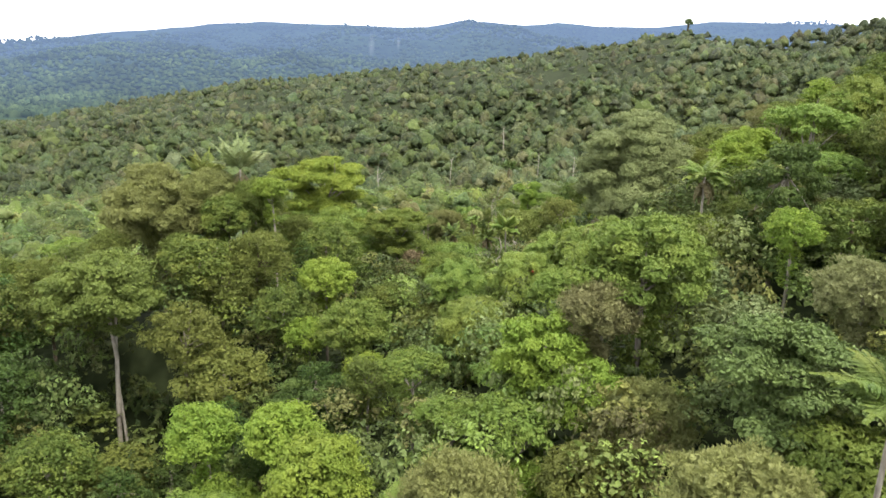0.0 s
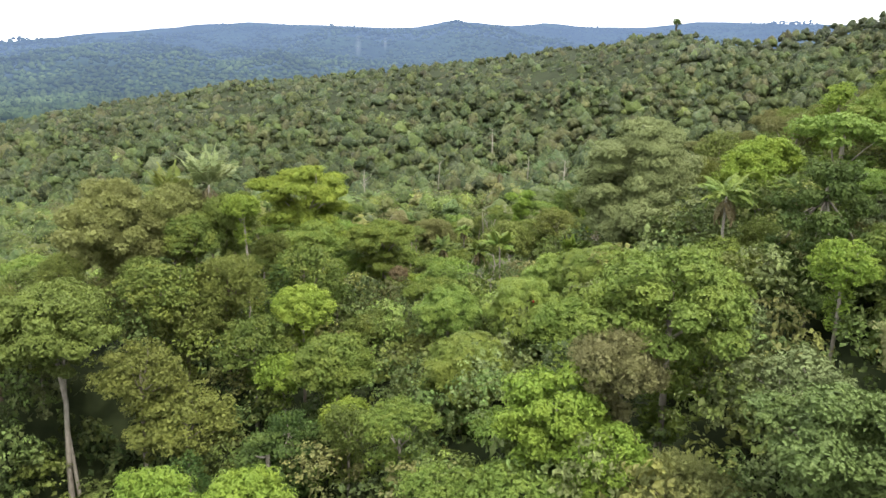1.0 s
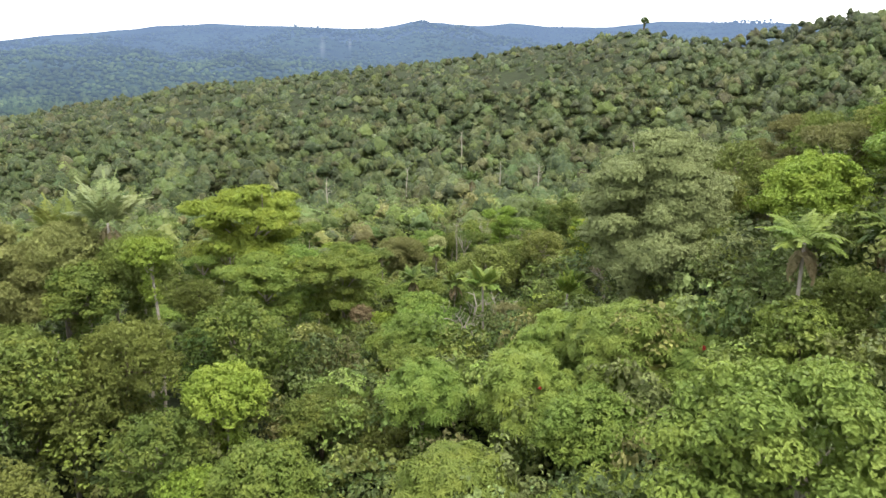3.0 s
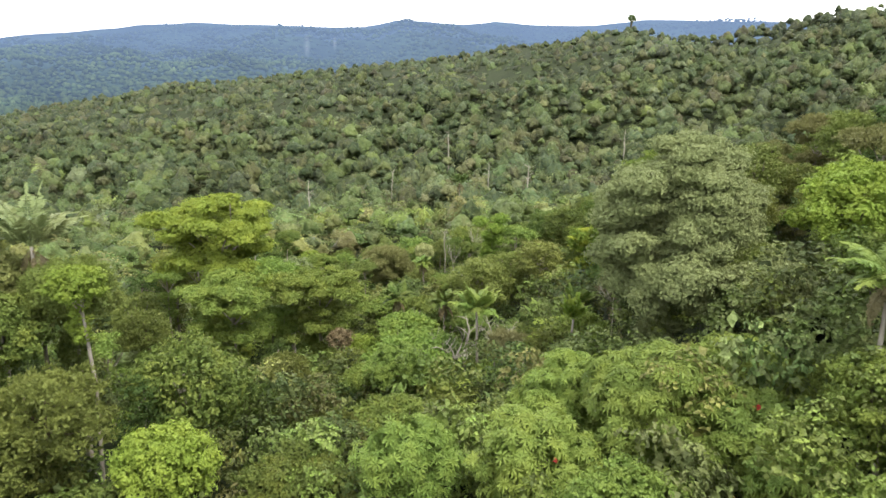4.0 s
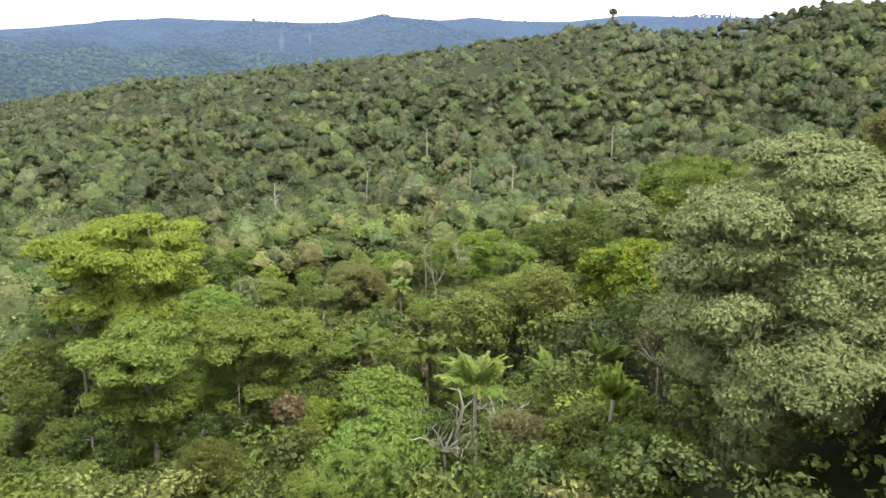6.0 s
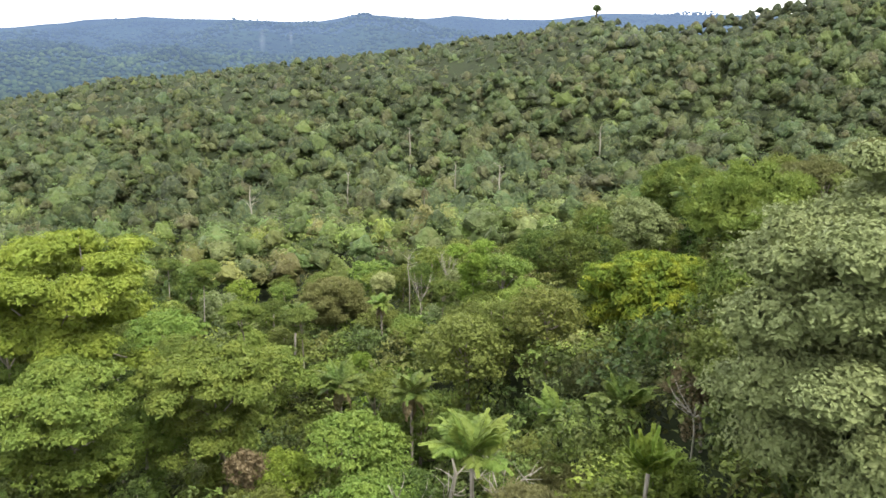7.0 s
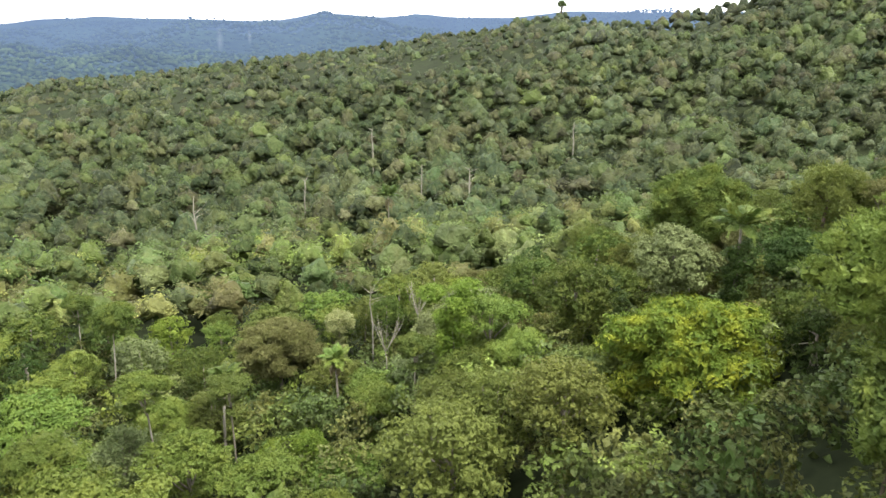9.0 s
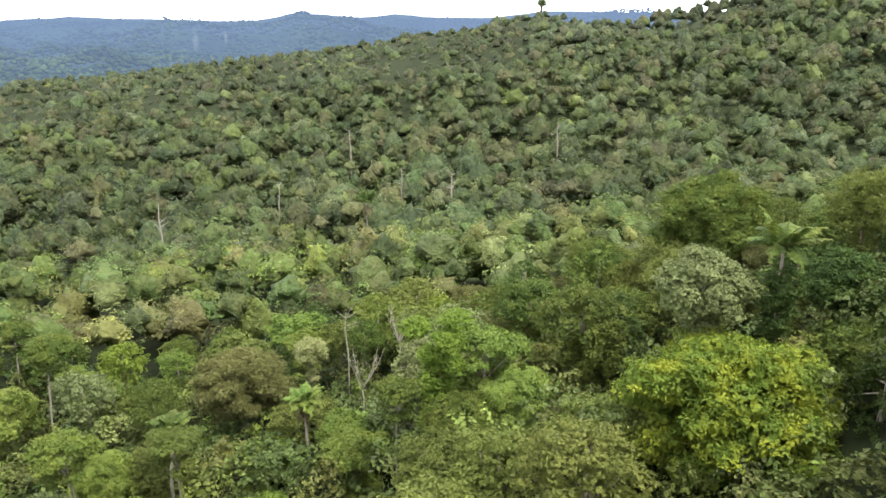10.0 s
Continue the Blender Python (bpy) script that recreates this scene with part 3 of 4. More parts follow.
hero("broadleaf_tree", 7, "dome", "olive", -32.6, 67.5, 60.8, 5.6, label="olive-green tree with flat crown on two bare white trunks", trunk=0.22, bare=True)
hero("feathery_tree", 8, "dome", "khaki", -33.5, 85.0, 66.5, 6.5, style="feather", label="feathery olive-green tree with bare twigs showing")
hero("shrub_tree", 9, "dome", "lime", -20.0, 84.5, 65.2, 2.2, label="small dense bright lime-green tree")
hero("layered_tree", 10, "tiers", "lime", -20.5, 129.5, 61.0, 9.0, label="wide flat-topped tree in bright green tiers with forked limbs", limbs=10)
hero("broadleaf_tree", 11, "flat", "green", -5.8, 77.5, 54.5, 4.0, label="green tree with reddish bare limbs showing", bark=BARK_DARK, limbs=9)
hero("feathery_tree", 12, "dome", "brown", 1.2, 174.0, 42.3, 5.8, style="feather", label="brown feathery tree on a pale straight trunk", bare=True)
hero("vine_tree", 13, "column", "lime", 18.3, 153.0, 53.0, 3.6, label="column of bright green vines over a slender tree")
hero("broadleaf_tree", 14, "dome", "yellow", 34.6, 137.5, 56.6, 7.8, bare=True, label="yellow-topped broad tree with pale forking trunk", limbs=7, trunk=0.24)
hero("broadleaf_tree", 15, "dome", "grey", 35.6, 143.5, 59.8, 3.6, label="pale olive tree with rounded crown")
hero("broadleaf_tree", 16, "dome", "dark", 49.2, 145.0, 58.5, 3.6, label="dark glossy round-crowned tree")
hero("broadleaf_tree", 17, "dome", "green", 52.5, 168.0, 60.3, 7.0, label="large soft green dome-crowned tree", style="feather")
hero("shrub_tree", 18, "dome", "white", 8.8, 177.5, 41.3, 2.2, label="small tree with whitish leaves or blossom")
hero("broadleaf_tree", 19, "flat", "fresh", 11.5, 154.0, 42.0, 3.6, label="fresh green spreading young tree")
hero("broadleaf_tree", 20, "tall", "lime", 46.0, 92.0, 77.5, 3.0, label="tall bright lime-green tree on the slope")
hero("feathery_tree", 21, "dome", "fresh", 30.0, 113.0, 68.8, 4.6, style="feather", bark=BARK_DARK, limbs=3, label="dull green feathery tree")
hero("layered_tree", 22, "tiers", "blue", 18.0, 35.0, 67.2, 4.6, label="blue-green tree with leafy layered branches")
hero("umbrella_tree", 23, "dome", "fresh", 16.0, 73.0, 63.4, 4.8, style="rosette", leaf_scale=1.9, label="umbrella-leaved tree with drooping palmate leaves")
hero("umbrella_tree", 24, "dome", "fresh", 9.0, 71.0, 60.6, 4.2, style="rosette", leaf_scale=1.9, label="umbrella-leaved tree with fresh drooping palmate leaves")
hero("umbrella_tree", 25, "dome", "fresh", 3.0, 62.0, 59.0, 3.8, style="rosette", leaf_scale=1.9, label="umbrella-leaved tree with drooping palmate leaves")
hero("umbrella_tree", 26, "dome", "fresh", 22.0, 76.0, 62.5, 4.2, style="rosette", leaf_scale=1.9, label="umbrella-leaved tree with fresh drooping palmate leaves")

hero("feathery_tree", 34, "dome", "olive", -21.8, 88.0, 64.6, 3.4, style="feather", label="feathery olive-green tree beside tall palms")
hero("feathery_tree", 35, "dome", "khaki", -28.0, 88.0, 65.6, 3.8, style="feather", label="feathery olive-green tree beside tall palms")
hero("broadleaf_tree", 36, "dome", "green", -25.2, 84.5, 63.0, 3.4, label="green leafy tree below tall palms")
hero("broadleaf_tree", 37, "dome", "fresh", 24.0, 66.0, 66.0, 3.0, label="green leafy tree round a palm's stem")
hero("broadleaf_tree", 38, "dome", "lime", 9.6, 42.6, 61.4, 3.0, label="bright lime-green leafy tree")
hero("feathery_tree", 39, "dome", "khaki", 12.3, 39.5, 61.6, 3.4, style="feather", label="dense dull olive tree with fine leaves")
hero("broadleaf_tree", 40, "dome", "olive", 8.6, 36.0, 59.6, 3.2, label="dull olive-green leafy tree")
hero("vine_tree", 41, "column", "dark", 41.0, 142.2, 58.4, 2.6, label="dark vine-hung foliage round a palm's stem")
hero("broadleaf_tree", 42, "dome", "fresh", -8.0, 66.0, 57.0, 3.8, label="fresh green leafy tree")
hero("broadleaf_tree", 43, "dome", "lime", -12.0, 74.5, 58.5, 3.2, label="small lime-green leafy tree")
hero("broadleaf_tree", 48, "dome", "green", 29.0, 109.5, 64.0, 3.8, label="mid-green leafy tree on the slope")
hero("broadleaf_tree", 49, "dome", "olive", 25.5, 104.0, 61.0, 3.6, label="olive-green leafy tree on the slope")
hero("dry_shrub", 50, "dome", "dull", 12.4, 101.0, 53.4, 2.4, style="feather", fill=0.7, label="dry brown twiggy shrub with withered leaves", category="shrub")
hero("dry_shrub", 51, "dome", "dry", -4.5, 115.5, 48.0, 1.6, style="feather", fill=0.45, limbs=8, label="brownish withered shrub among green trees", category="shrub")
hero("layered_tree", 52, "tiers", "fresh", -7.5, 121.5, 53.6, 6.0, label="mid-green tree with drooping tiers of leaves")
hero("layered_tree", 53, "tiers", "fresh", -17.0, 118.0, 54.0, 6.0, label="mid-green tree with drooping tiers of leaves")
hero("slender_tree", 44, "flat", "olive", -31.5, 68.0, 57.0, 3.0, bare=True, trunk=0.16, label="slender tree with a thin bare white stem")
hero("slender_tree", 45, "flat", "green", -17.5, 175.0, 44.6, 2.8, bare=True, trunk=0.085, label="slender tree with a thin pale bare stem")
hero("feathery_tree", 61, "dome", "dull", 23.6, 39.5, 69.4, 2.6, style="feather", label="pale tan-brown feathery tree on the slope")
hero("broadleaf_tree", 62, "dome", "lime", -11.3, 48.0, 55.2, 3.2, label="bright yellow-green leafy tree in a low spot")
hero("broadleaf_tree", 63, "dome", "lime", -17.6, 49.5, 54.2, 3.0, label="bright green leafy tree below white trunks")
hero("shrub_tree", 59, "dome", "fresh", 20.0, 102.0, 54.8, 2.8, label="low leafy mid-green tree below a palm")
hero("shrub_tree", 60, "dome", "olive", 15.6, 99.5, 53.6, 2.6, label="low dull green tree beside a palm")
hero("slender_tree", 54, "flat", "green", -27.0, 194.0, 39.5, 2.6, bare=True, trunk=0.085, label="slender tree with a tall white bare stem")
hero("slender_tree", 55, "flat", "olive", -2.5, 152.0, 45.0, 2.2, bare=True, trunk=0.085, label="slender tree with a thin pale bare stem")
hero("slender_tree", 56, "flat", "green", 14.4, 149.0, 49.0, 2.0, bare=True, trunk=0.085, label="slender tree with a thin white leaning stem")
hero("slender_tree", 57, "flat", "fresh", -11.5, 133.0, 47.0, 2.4, bare=True, trunk=0.085, label="slender tree with a thin pale bare stem")
hero("dry_shrub", 58, "dome", "dry", 25.0, 108.0, 57.0, 2.2, style="feather", fill=0.35, limbs=9, label="withered brown shrub with bare twigs on the slope", category="shrub")
hero("slender_tree", 46, "flat", "fresh", -9.0, 148.0, 47.5, 2.6, bare=True, trunk=0.085, label="slender tree with a thin pale bare stem")
hero("broadleaf_tree", 47, "dome", "fresh", 11.8, 65.5, 60.6, 3.7, label="fresh green round-crowned leafy tree")
hero("umbrella_tree", 27, "dome", "fresh", 20.5, 70.5, 62.0, 4.0, style="rosette", leaf_scale=1.9, label="umbrella-leaved tree with drooping palmate leaves")
hero("umbrella_tree", 28, "dome", "fresh", 12.5, 78.5, 60.5, 4.2, style="rosette", leaf_scale=1.9, label="umbrella-leaved tree with drooping palmate leaves")
hero("feathery_tree", 31, "dome", "khaki", 0.8, 26.5, 64.0, 3.2, style="feather", label="low feathery olive-green bush crown")
hero("feathery_tree", 32, "dome", "khaki", 12.0, 25.0, 65.6, 3.6, style="feather", label="low feathery olive-green bush crown")
hero("broadleaf_tree", 33, "dome", "lime", -7.0, 38.5, 58.0, 3.6, label="bright lime-green leafy tree")
for k, (x, y, top, ln, up, col) in enumerate([
        (24.3, 67.5, 70.0, 3.2, 0.0, "fresh"), (-24.5, 89.0, 66.0, 4.8, 0.7, "grey"), (-29.5, 91.0, 64.4, 4.2, 0.6, "olive"),
        (41.0, 142.5, 60.8, 3.6, 0.2, "green"), (9.3, 101.6, 56.2, 3.2, 0.5, "fresh"), (8.0, 121.5, 49.8, 2.8, 0.2, "green"), (18.4, 27.0, 67.6, 3.6, 0.2, "green"), (18.0, 99.0, 56.6, 2.4, 1.0, "lime"), (31.5, 70.0, 70.5, 3.0, 0.0, "green"),
        (2.3, 124.0, 50.2, 2.9, 0.1, "green"), (19.5, 119.0, 49.0, 3.2, 0.0, "fresh"), (22.0, 112.0, 53.4, 3.2, 0.4, "green"),
        (25.0, 265.0, 39.0, 4.6, 0.6, "dark"), (-3.2, 156.0, 44.8, 2.4, 0.0, "green"), (7.6, 160.0, 44.0, 2.4, 0.0, "fresh")]):
    TAKEN.append((x, y, 2.0))
    STANDOUT.append((x, y, 2.6, top, 3.4))
    put_tree(make_palm(100 + k, col, ln, up, skirt=k not in (3, 4, 6, 7)), x, y, top + (0.6 if k < 7 else 0.0), k * 47.0)

for k, (x, y, top, height, thick) in enumerate([(-25.2, 294.7, 33.0, 16, 0.26), (13.0, 178.0, 44.0, 9, 0.09), (30.0, 103.0, 63.0, 9, 0.2), (9.0, 106.0, 53.0, 7, 0.16), (60.0, 330.0, 33.0, 14, 0.3), (122.0, 398.0, 40.0, 15, 0.32), (37.0, 436.0, 34.0, 15, 0.36), (47.0, 350.0, 31.0, 13, 0.24), (5.0, 335.0, 30.0, 12, 0.22)]):
    TAKEN.append((x, y, 1.5))
    put_tree(make_dead_tree(200 + k, height, thick), x, y, top, k * 70.0)



def make_bare_shrub(seed, spread, height, thick, lie, label):
    """Leafless limbs that fork twice from one foot; its top is 20 m over its origin."""
    r = np.random.RandomState(seed)
    root = new("bare_shrub")
    tagged(root, label, "dead shrub")
    v, f = tube([(0, 0, 20 - BELOW), (0.1, 0, 20 - height - 1.0), (0, 0.1, 20 - height)], [thick * 1.3, thick * 1.1, thick], 6)
    mesh_object("trunk", v, f, BARK_DEAD, root, True)
    for i in range(8):
        a, ln = i * 2.4 + r.uniform(-0.4, 0.4), spread * r.uniform(0.6, 1.0)
        end = Vector((math.cos(a) * ln, math.sin(a) * ln, 20 - height * (lie * r.uniform(0.5, 1.1))))
        path = limb_path(r, (0, 0, 20 - height), end, ln * 0.22)
        pieces = [tube(path, [thick, thick * 0.7, thick * 0.45, thick * 0.15], 5)]
        for k in range(3):
            at = path[1].lerp(path[3], r.uniform(0.1, 0.7))
            tip = at + Vector((r.uniform(-1, 1), r.uniform(-1, 1), r.uniform(0.2, 1.3))) * spread * 0.32
            pieces.append(tube(limb_path(r, at, tip, spread * 0.06), [thick * 0.45, thick * 0.32, thick * 0.2, thick * 0.08], 4))
        mesh_object("limb", *merge(pieces), BARK_DEAD, root, True)
    return root


for k, (x, y, top, spread, height, thick, lie, label) in enumerate([
        (7.4, 102.6, 53.0, 4.2, 3.4, 0.11, 0.6, "fallen tangle of bare pale tan branches among shrubs"),
        (11.5, 104.0, 53.6, 2.6, 3.0, 0.08, 0.4, "bare pale forked branches among shrubs"),
        (13.2, 163.5, 45.6, 2.4, 4.4, 0.05, 0.1, "leafless pale forked treelet with upright twigs"),
        (18.6, 175.0, 45.2, 2.4, 4.4, 0.05, 0.1, "leafless pale forked treelet with upright twigs"),
        (24.0, 106.0, 56.6, 2.6, 2.6, 0.06, 0.5, "bare reddish-brown dead branches on the slope")]):
    TAKEN.append((x, y, 2.4))
    STANDOUT.append((x, y, 2.4, top, 3.2 if lie > 0.3 else 5.0))
    put_tree(make_bare_shrub(300 + k, spread, height, thick, lie, label), x, y, top)

# the emergent tree on the ridge's skyline
hero("emergent_tree", 30, "dome", "dark", 257.0, 807.0, 112.0, 5.0, detail="near", leaf_scale=2.2, bark=BARK_DARK, trunk=0.9, label="lone tall emergent tree rising from the ridge crest")

# ---- the forest between: many trees of a few kinds, each an object of its own ----
KINDS = [  # name, shape, colour, radius, style, leaf scale, bark, share, label
    ("broadleaf_tree", "dome", "green", 4.4, "leaf", 1.0, BARK, 4, "green broadleaf rainforest tree with rounded crown"),
    ("tall_tree", "tall", "dark", 4.0, "leaf", 1.0, BARK, 3, "dark green rainforest tree with dense tall crown"),
    ("spreading_tree", "flat", "fresh", 4.4, "leaf", 1.1, BARK, 3, "fresh green rainforest tree with spreading crown"),
    ("broadleaf_tree", "dome", "olive", 4.2, "leaf", 0.9, BARK, 3, "olive-green rainforest tree with rounded crown"),
    ("layered_tree", "tiers", "green", 4.8, "leaf", 0.8, BARK, 2, "green rainforest tree with tiered branches"),
    ("grey_green_tree", "dome", "grey", 4.2, "leaf", 1.0, BARK, 2, "grey-green rainforest tree with billowing crown"),
    ("feathery_tree", "dome", "olive", 4.2, "feather", 1.0, BARK_DARK, 2, "feathery olive tree with fine foliage"),
    ("feathery_tree", "flat", "brown", 4.0, "feather", 1.0, BARK, 1, "dull brownish feathery tree"),
    ("umbrella_tree", "dome", "fresh", 3.8, "rosette", 1.7, BARK, 2, "umbrella-leaved tree with drooping palmate leaves"),
    ("vine_tree", "column", "green", 3.6, "leaf", 1.0, BARK_DARK, 1, "slender tree hung with green vines"),
    ("broadleaf_tree", "dome", "lime", 3.8, "leaf", 1.0, BARK, 1, "bright lime-green broadleaf tree"),
]
VARIANTS = {"near": 2, "middle": 2}
built = {}
pick = np.random.RandomState(77)
shares = np.array([k[7] for k in KINDS], float)
shares /= shares.sum()


def plant(detail, x, y, top, size, kind):
    name, shape, colour, radius, style, scale, bark, _, label = KINDS[kind]
    key = (detail, kind, pick.randint(VARIANTS[detail]))
    m = pose(x, y, top - 20 * size, 0, 0, pick.uniform(0, 360)) @ Matrix.Diagonal((size * pick.uniform(0.88, 1.12), size, size * pick.uniform(0.92, 1.08), 1))
    if key not in built:
        root = make_tree(name, 500 + len(built), shape, colour, radius, detail, style, bark, None, scale, label=label)
        root.matrix_basis = m
        built[key] = root
        tagged(root, group="rainforest trees")
        return root
    root = copy_thing(built[key], Matrix.Identity(4))
    root.matrix_basis = m
    return root


def forest_spots(r, ylow, yhigh, step, left, right):
    """Jittered rows of places over a wedge of the plan."""
    y = ylow
    while y < yhigh:
        x = left(y)
        while x < right(y):
            yield x + r.uniform(-0.62, 0.62) * step, y + r.uniform(-0.62, 0.62) * step
            x += step
        y += step


def free(x, y, need=0.75):
    return all((x - a) ** 2 + (y - b) ** 2 > (need * c + 1.0) ** 2 for a, b, c in TAKEN)


def in_stand(x, y):
    """The stretch of forest whose trees stand singly."""
    return y < 116 or (y < 205 and -0.32 * (y - 60) - 10 < x < 0.75 * (y - 60) + 10)


def shady_hollow(x, y):
    """The dark opening before the white trunks."""
    return 47 < y < 70 and abs(x + 0.45 * y) < 5.0


def clearing(x, y):
    """Open shade under the yellow-topped tree, where its forked trunk shows."""
    return ((x - 30.5) / 6.5) ** 2 + ((y - 129) / 9) ** 2 < 1


def overtopped(x, y, top):
    """Fillers close up round the trees that stand out, but never stand over or right before them."""
    for a, b, c, t, clear in STANDOUT:
        if (x - a) ** 2 + (y - b) ** 2 < (2.2 * c) ** 2:
            top = max(top, t - max(1.45 * c, clear))
    for a, b, c, t, clear in STANDOUT:
        if (x - a) ** 2 + (y - b) ** 2 < (1.7 * c) ** 2:
            top = min(top, t - 0.8 * c)
        if abs(x - a - (1.0 - a) * (b - y) / 66) < 1.1 * c and 0 < b - y < 24:
            top = min(top, t - clear + (0.3 if clear > 14 else 0.2) * (b - y))
    return max(top, float(ground_height(x, y)) + 4.0)


for x, y in forest_spots(pick, 14, 200, 6.0, lambda y: -0.68 * y - 12, lambda y: 0.74 * y + 14):
    if in_stand(x, y) and free(x, y) and not clearing(x, y):
        size = pick.uniform(0.55, 1.1)
        top = float(canopy(x, y)) + pick.uniform(-4.5, 0.5) + (size - 0.75) * 6
        top = overtopped(x, y, top - 1.0)
        if 0 < x < 26 and 56 < y < 88:
            kind = pick.choice([8, 8, 8, 2, 0])
        elif y < 51 and -19 < x < 6:
            kind = pick.choice([2, 10, 2, 8, 10, 2])
        elif y < 56 and 6 <= x < 26:
            kind = pick.choice([2, 10, 3, 2, 5])
        elif x > 28 and y > 84:
            kind = pick.choice([0, 3, 6, 3, 7, 1])
        elif x < -7 and 51 <= y < 66:
            # darker-leaved kinds stand in for the shade under tall trees
            kind = pick.choice([1, 0, 3, 1])
        elif 0 < x < 24 and 88 <= y < 106:
            kind = pick.choice([2, 10, 2, 8])
        elif -15 < x <= 0 and 56 < y < 92:
            kind = pick.choice([2, 8, 0, 3, 10, 2])
        elif x < -3 and 58 < y < 110:
            kind = pick.choice([0, 1, 3, 3, 6, 6, 0, 4])
        elif y < 58 and x < 6:
            kind = pick.choice([2, 2, 10, 0, 8, 3, 5])
        elif y > 112:
            kind = pick.choice([0, 2, 2, 3, 10, 5, 2, 8, 1, 4, 7, 3])
        else:
            kind = pick.choice(len(KINDS), p=shares)
        plant("near" if y < 168 else "middle", x, y, top, size, kind)


# ---- woods on the slopes beyond, past counting ----


PALETTE = np.array([(0.064, 0.098, 0.030), (0.046, 0.076, 0.026), (0.084, 0.124, 0.034), (0.092, 0.110, 0.040), (0.080, 0.108, 0.048), (0.090, 0.096, 0.042), (0.110, 0.155, 0.036), (0.054, 0.086, 0.034)])
PALETTE_SHARE = np.array([5, 5, 3, 3, 3, 1.5, 0.5, 5])
PALETTE_SHARE /= PALETTE_SHARE.sum()


def wood_crown(r, k, flat=1):
    """Lobes of a plain forest crown: a rounded dome, knobbly with boughs."""
    if k < flat:
        return lobes_flat(r)
    out, high = [((0, 0, -0.6), (0.5, 0.5, 0.45))], r.uniform(0.7, 1.15)
    n = r.randint(12, 22)
    for i in range(n):
        a, u = i * 2.4 + r.uniform(-0.5, 0.5), math.sqrt((i + 0.3) / n)
        s = r.uniform(0.16, 0.36)
        out.append(((u * 0.80 * math.cos(a), u * 0.78 * math.sin(a), -0.24 - high * u * u + r.uniform(-0.22, 0.16)), (s, s, s * r.uniform(0.6, 0.95))))
    return out


def woods(name, seed, spots, radius, count, leaf, material, rough, label, kind="stuff", drop=0.0, sizes=(0.45, 0.6, 0.75, 0.9, 1.0, 1.15, 1.35, 1.7), lift=1.0, blueness=1.0, flat=1, per=8, spread=0.2, skin=(18, 8), share=0.95, sink=0.0, tall=(0.7, 1.5)):
    r = np.random.RandomState(seed)
    xs, ys = np.array([s[0] for s in spots]), np.array([s[1] for s in spots])
    top = canopy(xs, ys) + r.uniform(-rough, rough * 0.7, len(xs)) - drop
    shapes, flat_faces, soft_faces = [], [], []
    top = top + rough * waves(xs, ys, 42, seed + 60) + 0.8 * rough * waves(xs, ys, 23, seed + 61)
    for k in range(16):
        lobes = wood_crown(r, k, flat)
        at, out, tone_of, cores = clump_points(r, lobes, count, per, spread)
        normal = unit(out + np.array([0, 0, 0.45]) + r.normal(size=at.shape) * 0.3)
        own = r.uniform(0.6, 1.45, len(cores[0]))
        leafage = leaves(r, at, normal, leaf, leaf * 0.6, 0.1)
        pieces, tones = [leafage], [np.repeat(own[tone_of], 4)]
        flat_faces.append(len(leafage[1]))
        # inner leaves and shell run darker: shade within the crown, put into their tone
        if not skin:
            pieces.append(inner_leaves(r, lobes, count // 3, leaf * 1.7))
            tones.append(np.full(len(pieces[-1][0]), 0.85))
        else:
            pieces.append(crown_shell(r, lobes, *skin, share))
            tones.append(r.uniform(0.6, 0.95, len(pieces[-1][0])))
        shapes.append((*stack(pieces), np.concatenate(tones)))
    # broad shaded and lighter patches of the slopes, put into the leaf colour
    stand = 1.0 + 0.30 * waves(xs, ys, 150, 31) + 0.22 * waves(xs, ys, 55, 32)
    verts, faces, tint, own, base = [], [], [], [], 0
    for x, y, z, shade in zip(xs, ys, top, stand):
        k = r.randint(16)
        v, f, tone = shapes[k]
        soft_faces.append(np.arange(len(f)) >= flat_faces[k])
        s, a = radius * r.choice(sizes) * r.uniform(0.85, 1.15), r.uniform(0, math.tau)
        z = z - sink * max(radius - s, 0.4 * (radius - s))
        turn = np.array([[math.cos(a), math.sin(a), 0], [-math.sin(a), math.cos(a), 0], [0, 0, r.uniform(*tall)]])
        verts.append(v @ turn * s + np.array([x, y, z]))
        faces.append(f + base)
        tint.append(np.full(len(v), r.uniform()))
        hue = PALETTE[r.choice(8, p=PALETTE_SHARE)] * lift * shade * r.uniform(0.66, 1.38) * np.array([1.05, 1, blueness])
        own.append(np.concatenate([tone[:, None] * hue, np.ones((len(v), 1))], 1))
        base += len(v)
    ob = mesh_object(name, np.concatenate(verts), np.concatenate(faces), material, None, False, np.concatenate(tint), np.concatenate(own))
    ob.data.polygons.foreach_set("use_smooth", np.concatenate(soft_faces))
    return tagged(ob, label, "forest", kind=kind)


wr = np.random.RandomState(5)
spots = [s for s in forest_spots(wr, 118, 272, 6.8, lambda y: -0.70 * y - 14, lambda y: 0.80 * y + 14) if not in_stand(*s)]
woods("forest_valley", 20, spots, 5.0, 420, 0.085, LEAF["woods"], 3.0, "mixed green rainforest trees filling the valley", lift=1.65, blueness=0.8, flat=0, sizes=(0.6, 0.75, 0.9, 1.0, 1.2, 1.5), per=12, spread=0.16, skin=(14, 6), share=0.78, sink=0.3, tall=(0.75, 1.2))
spots = [s for s in forest_spots(wr, 272, 600, 8.2, lambda y: -0.66 * y - 20, lambda y: 0.74 * y + 20)]
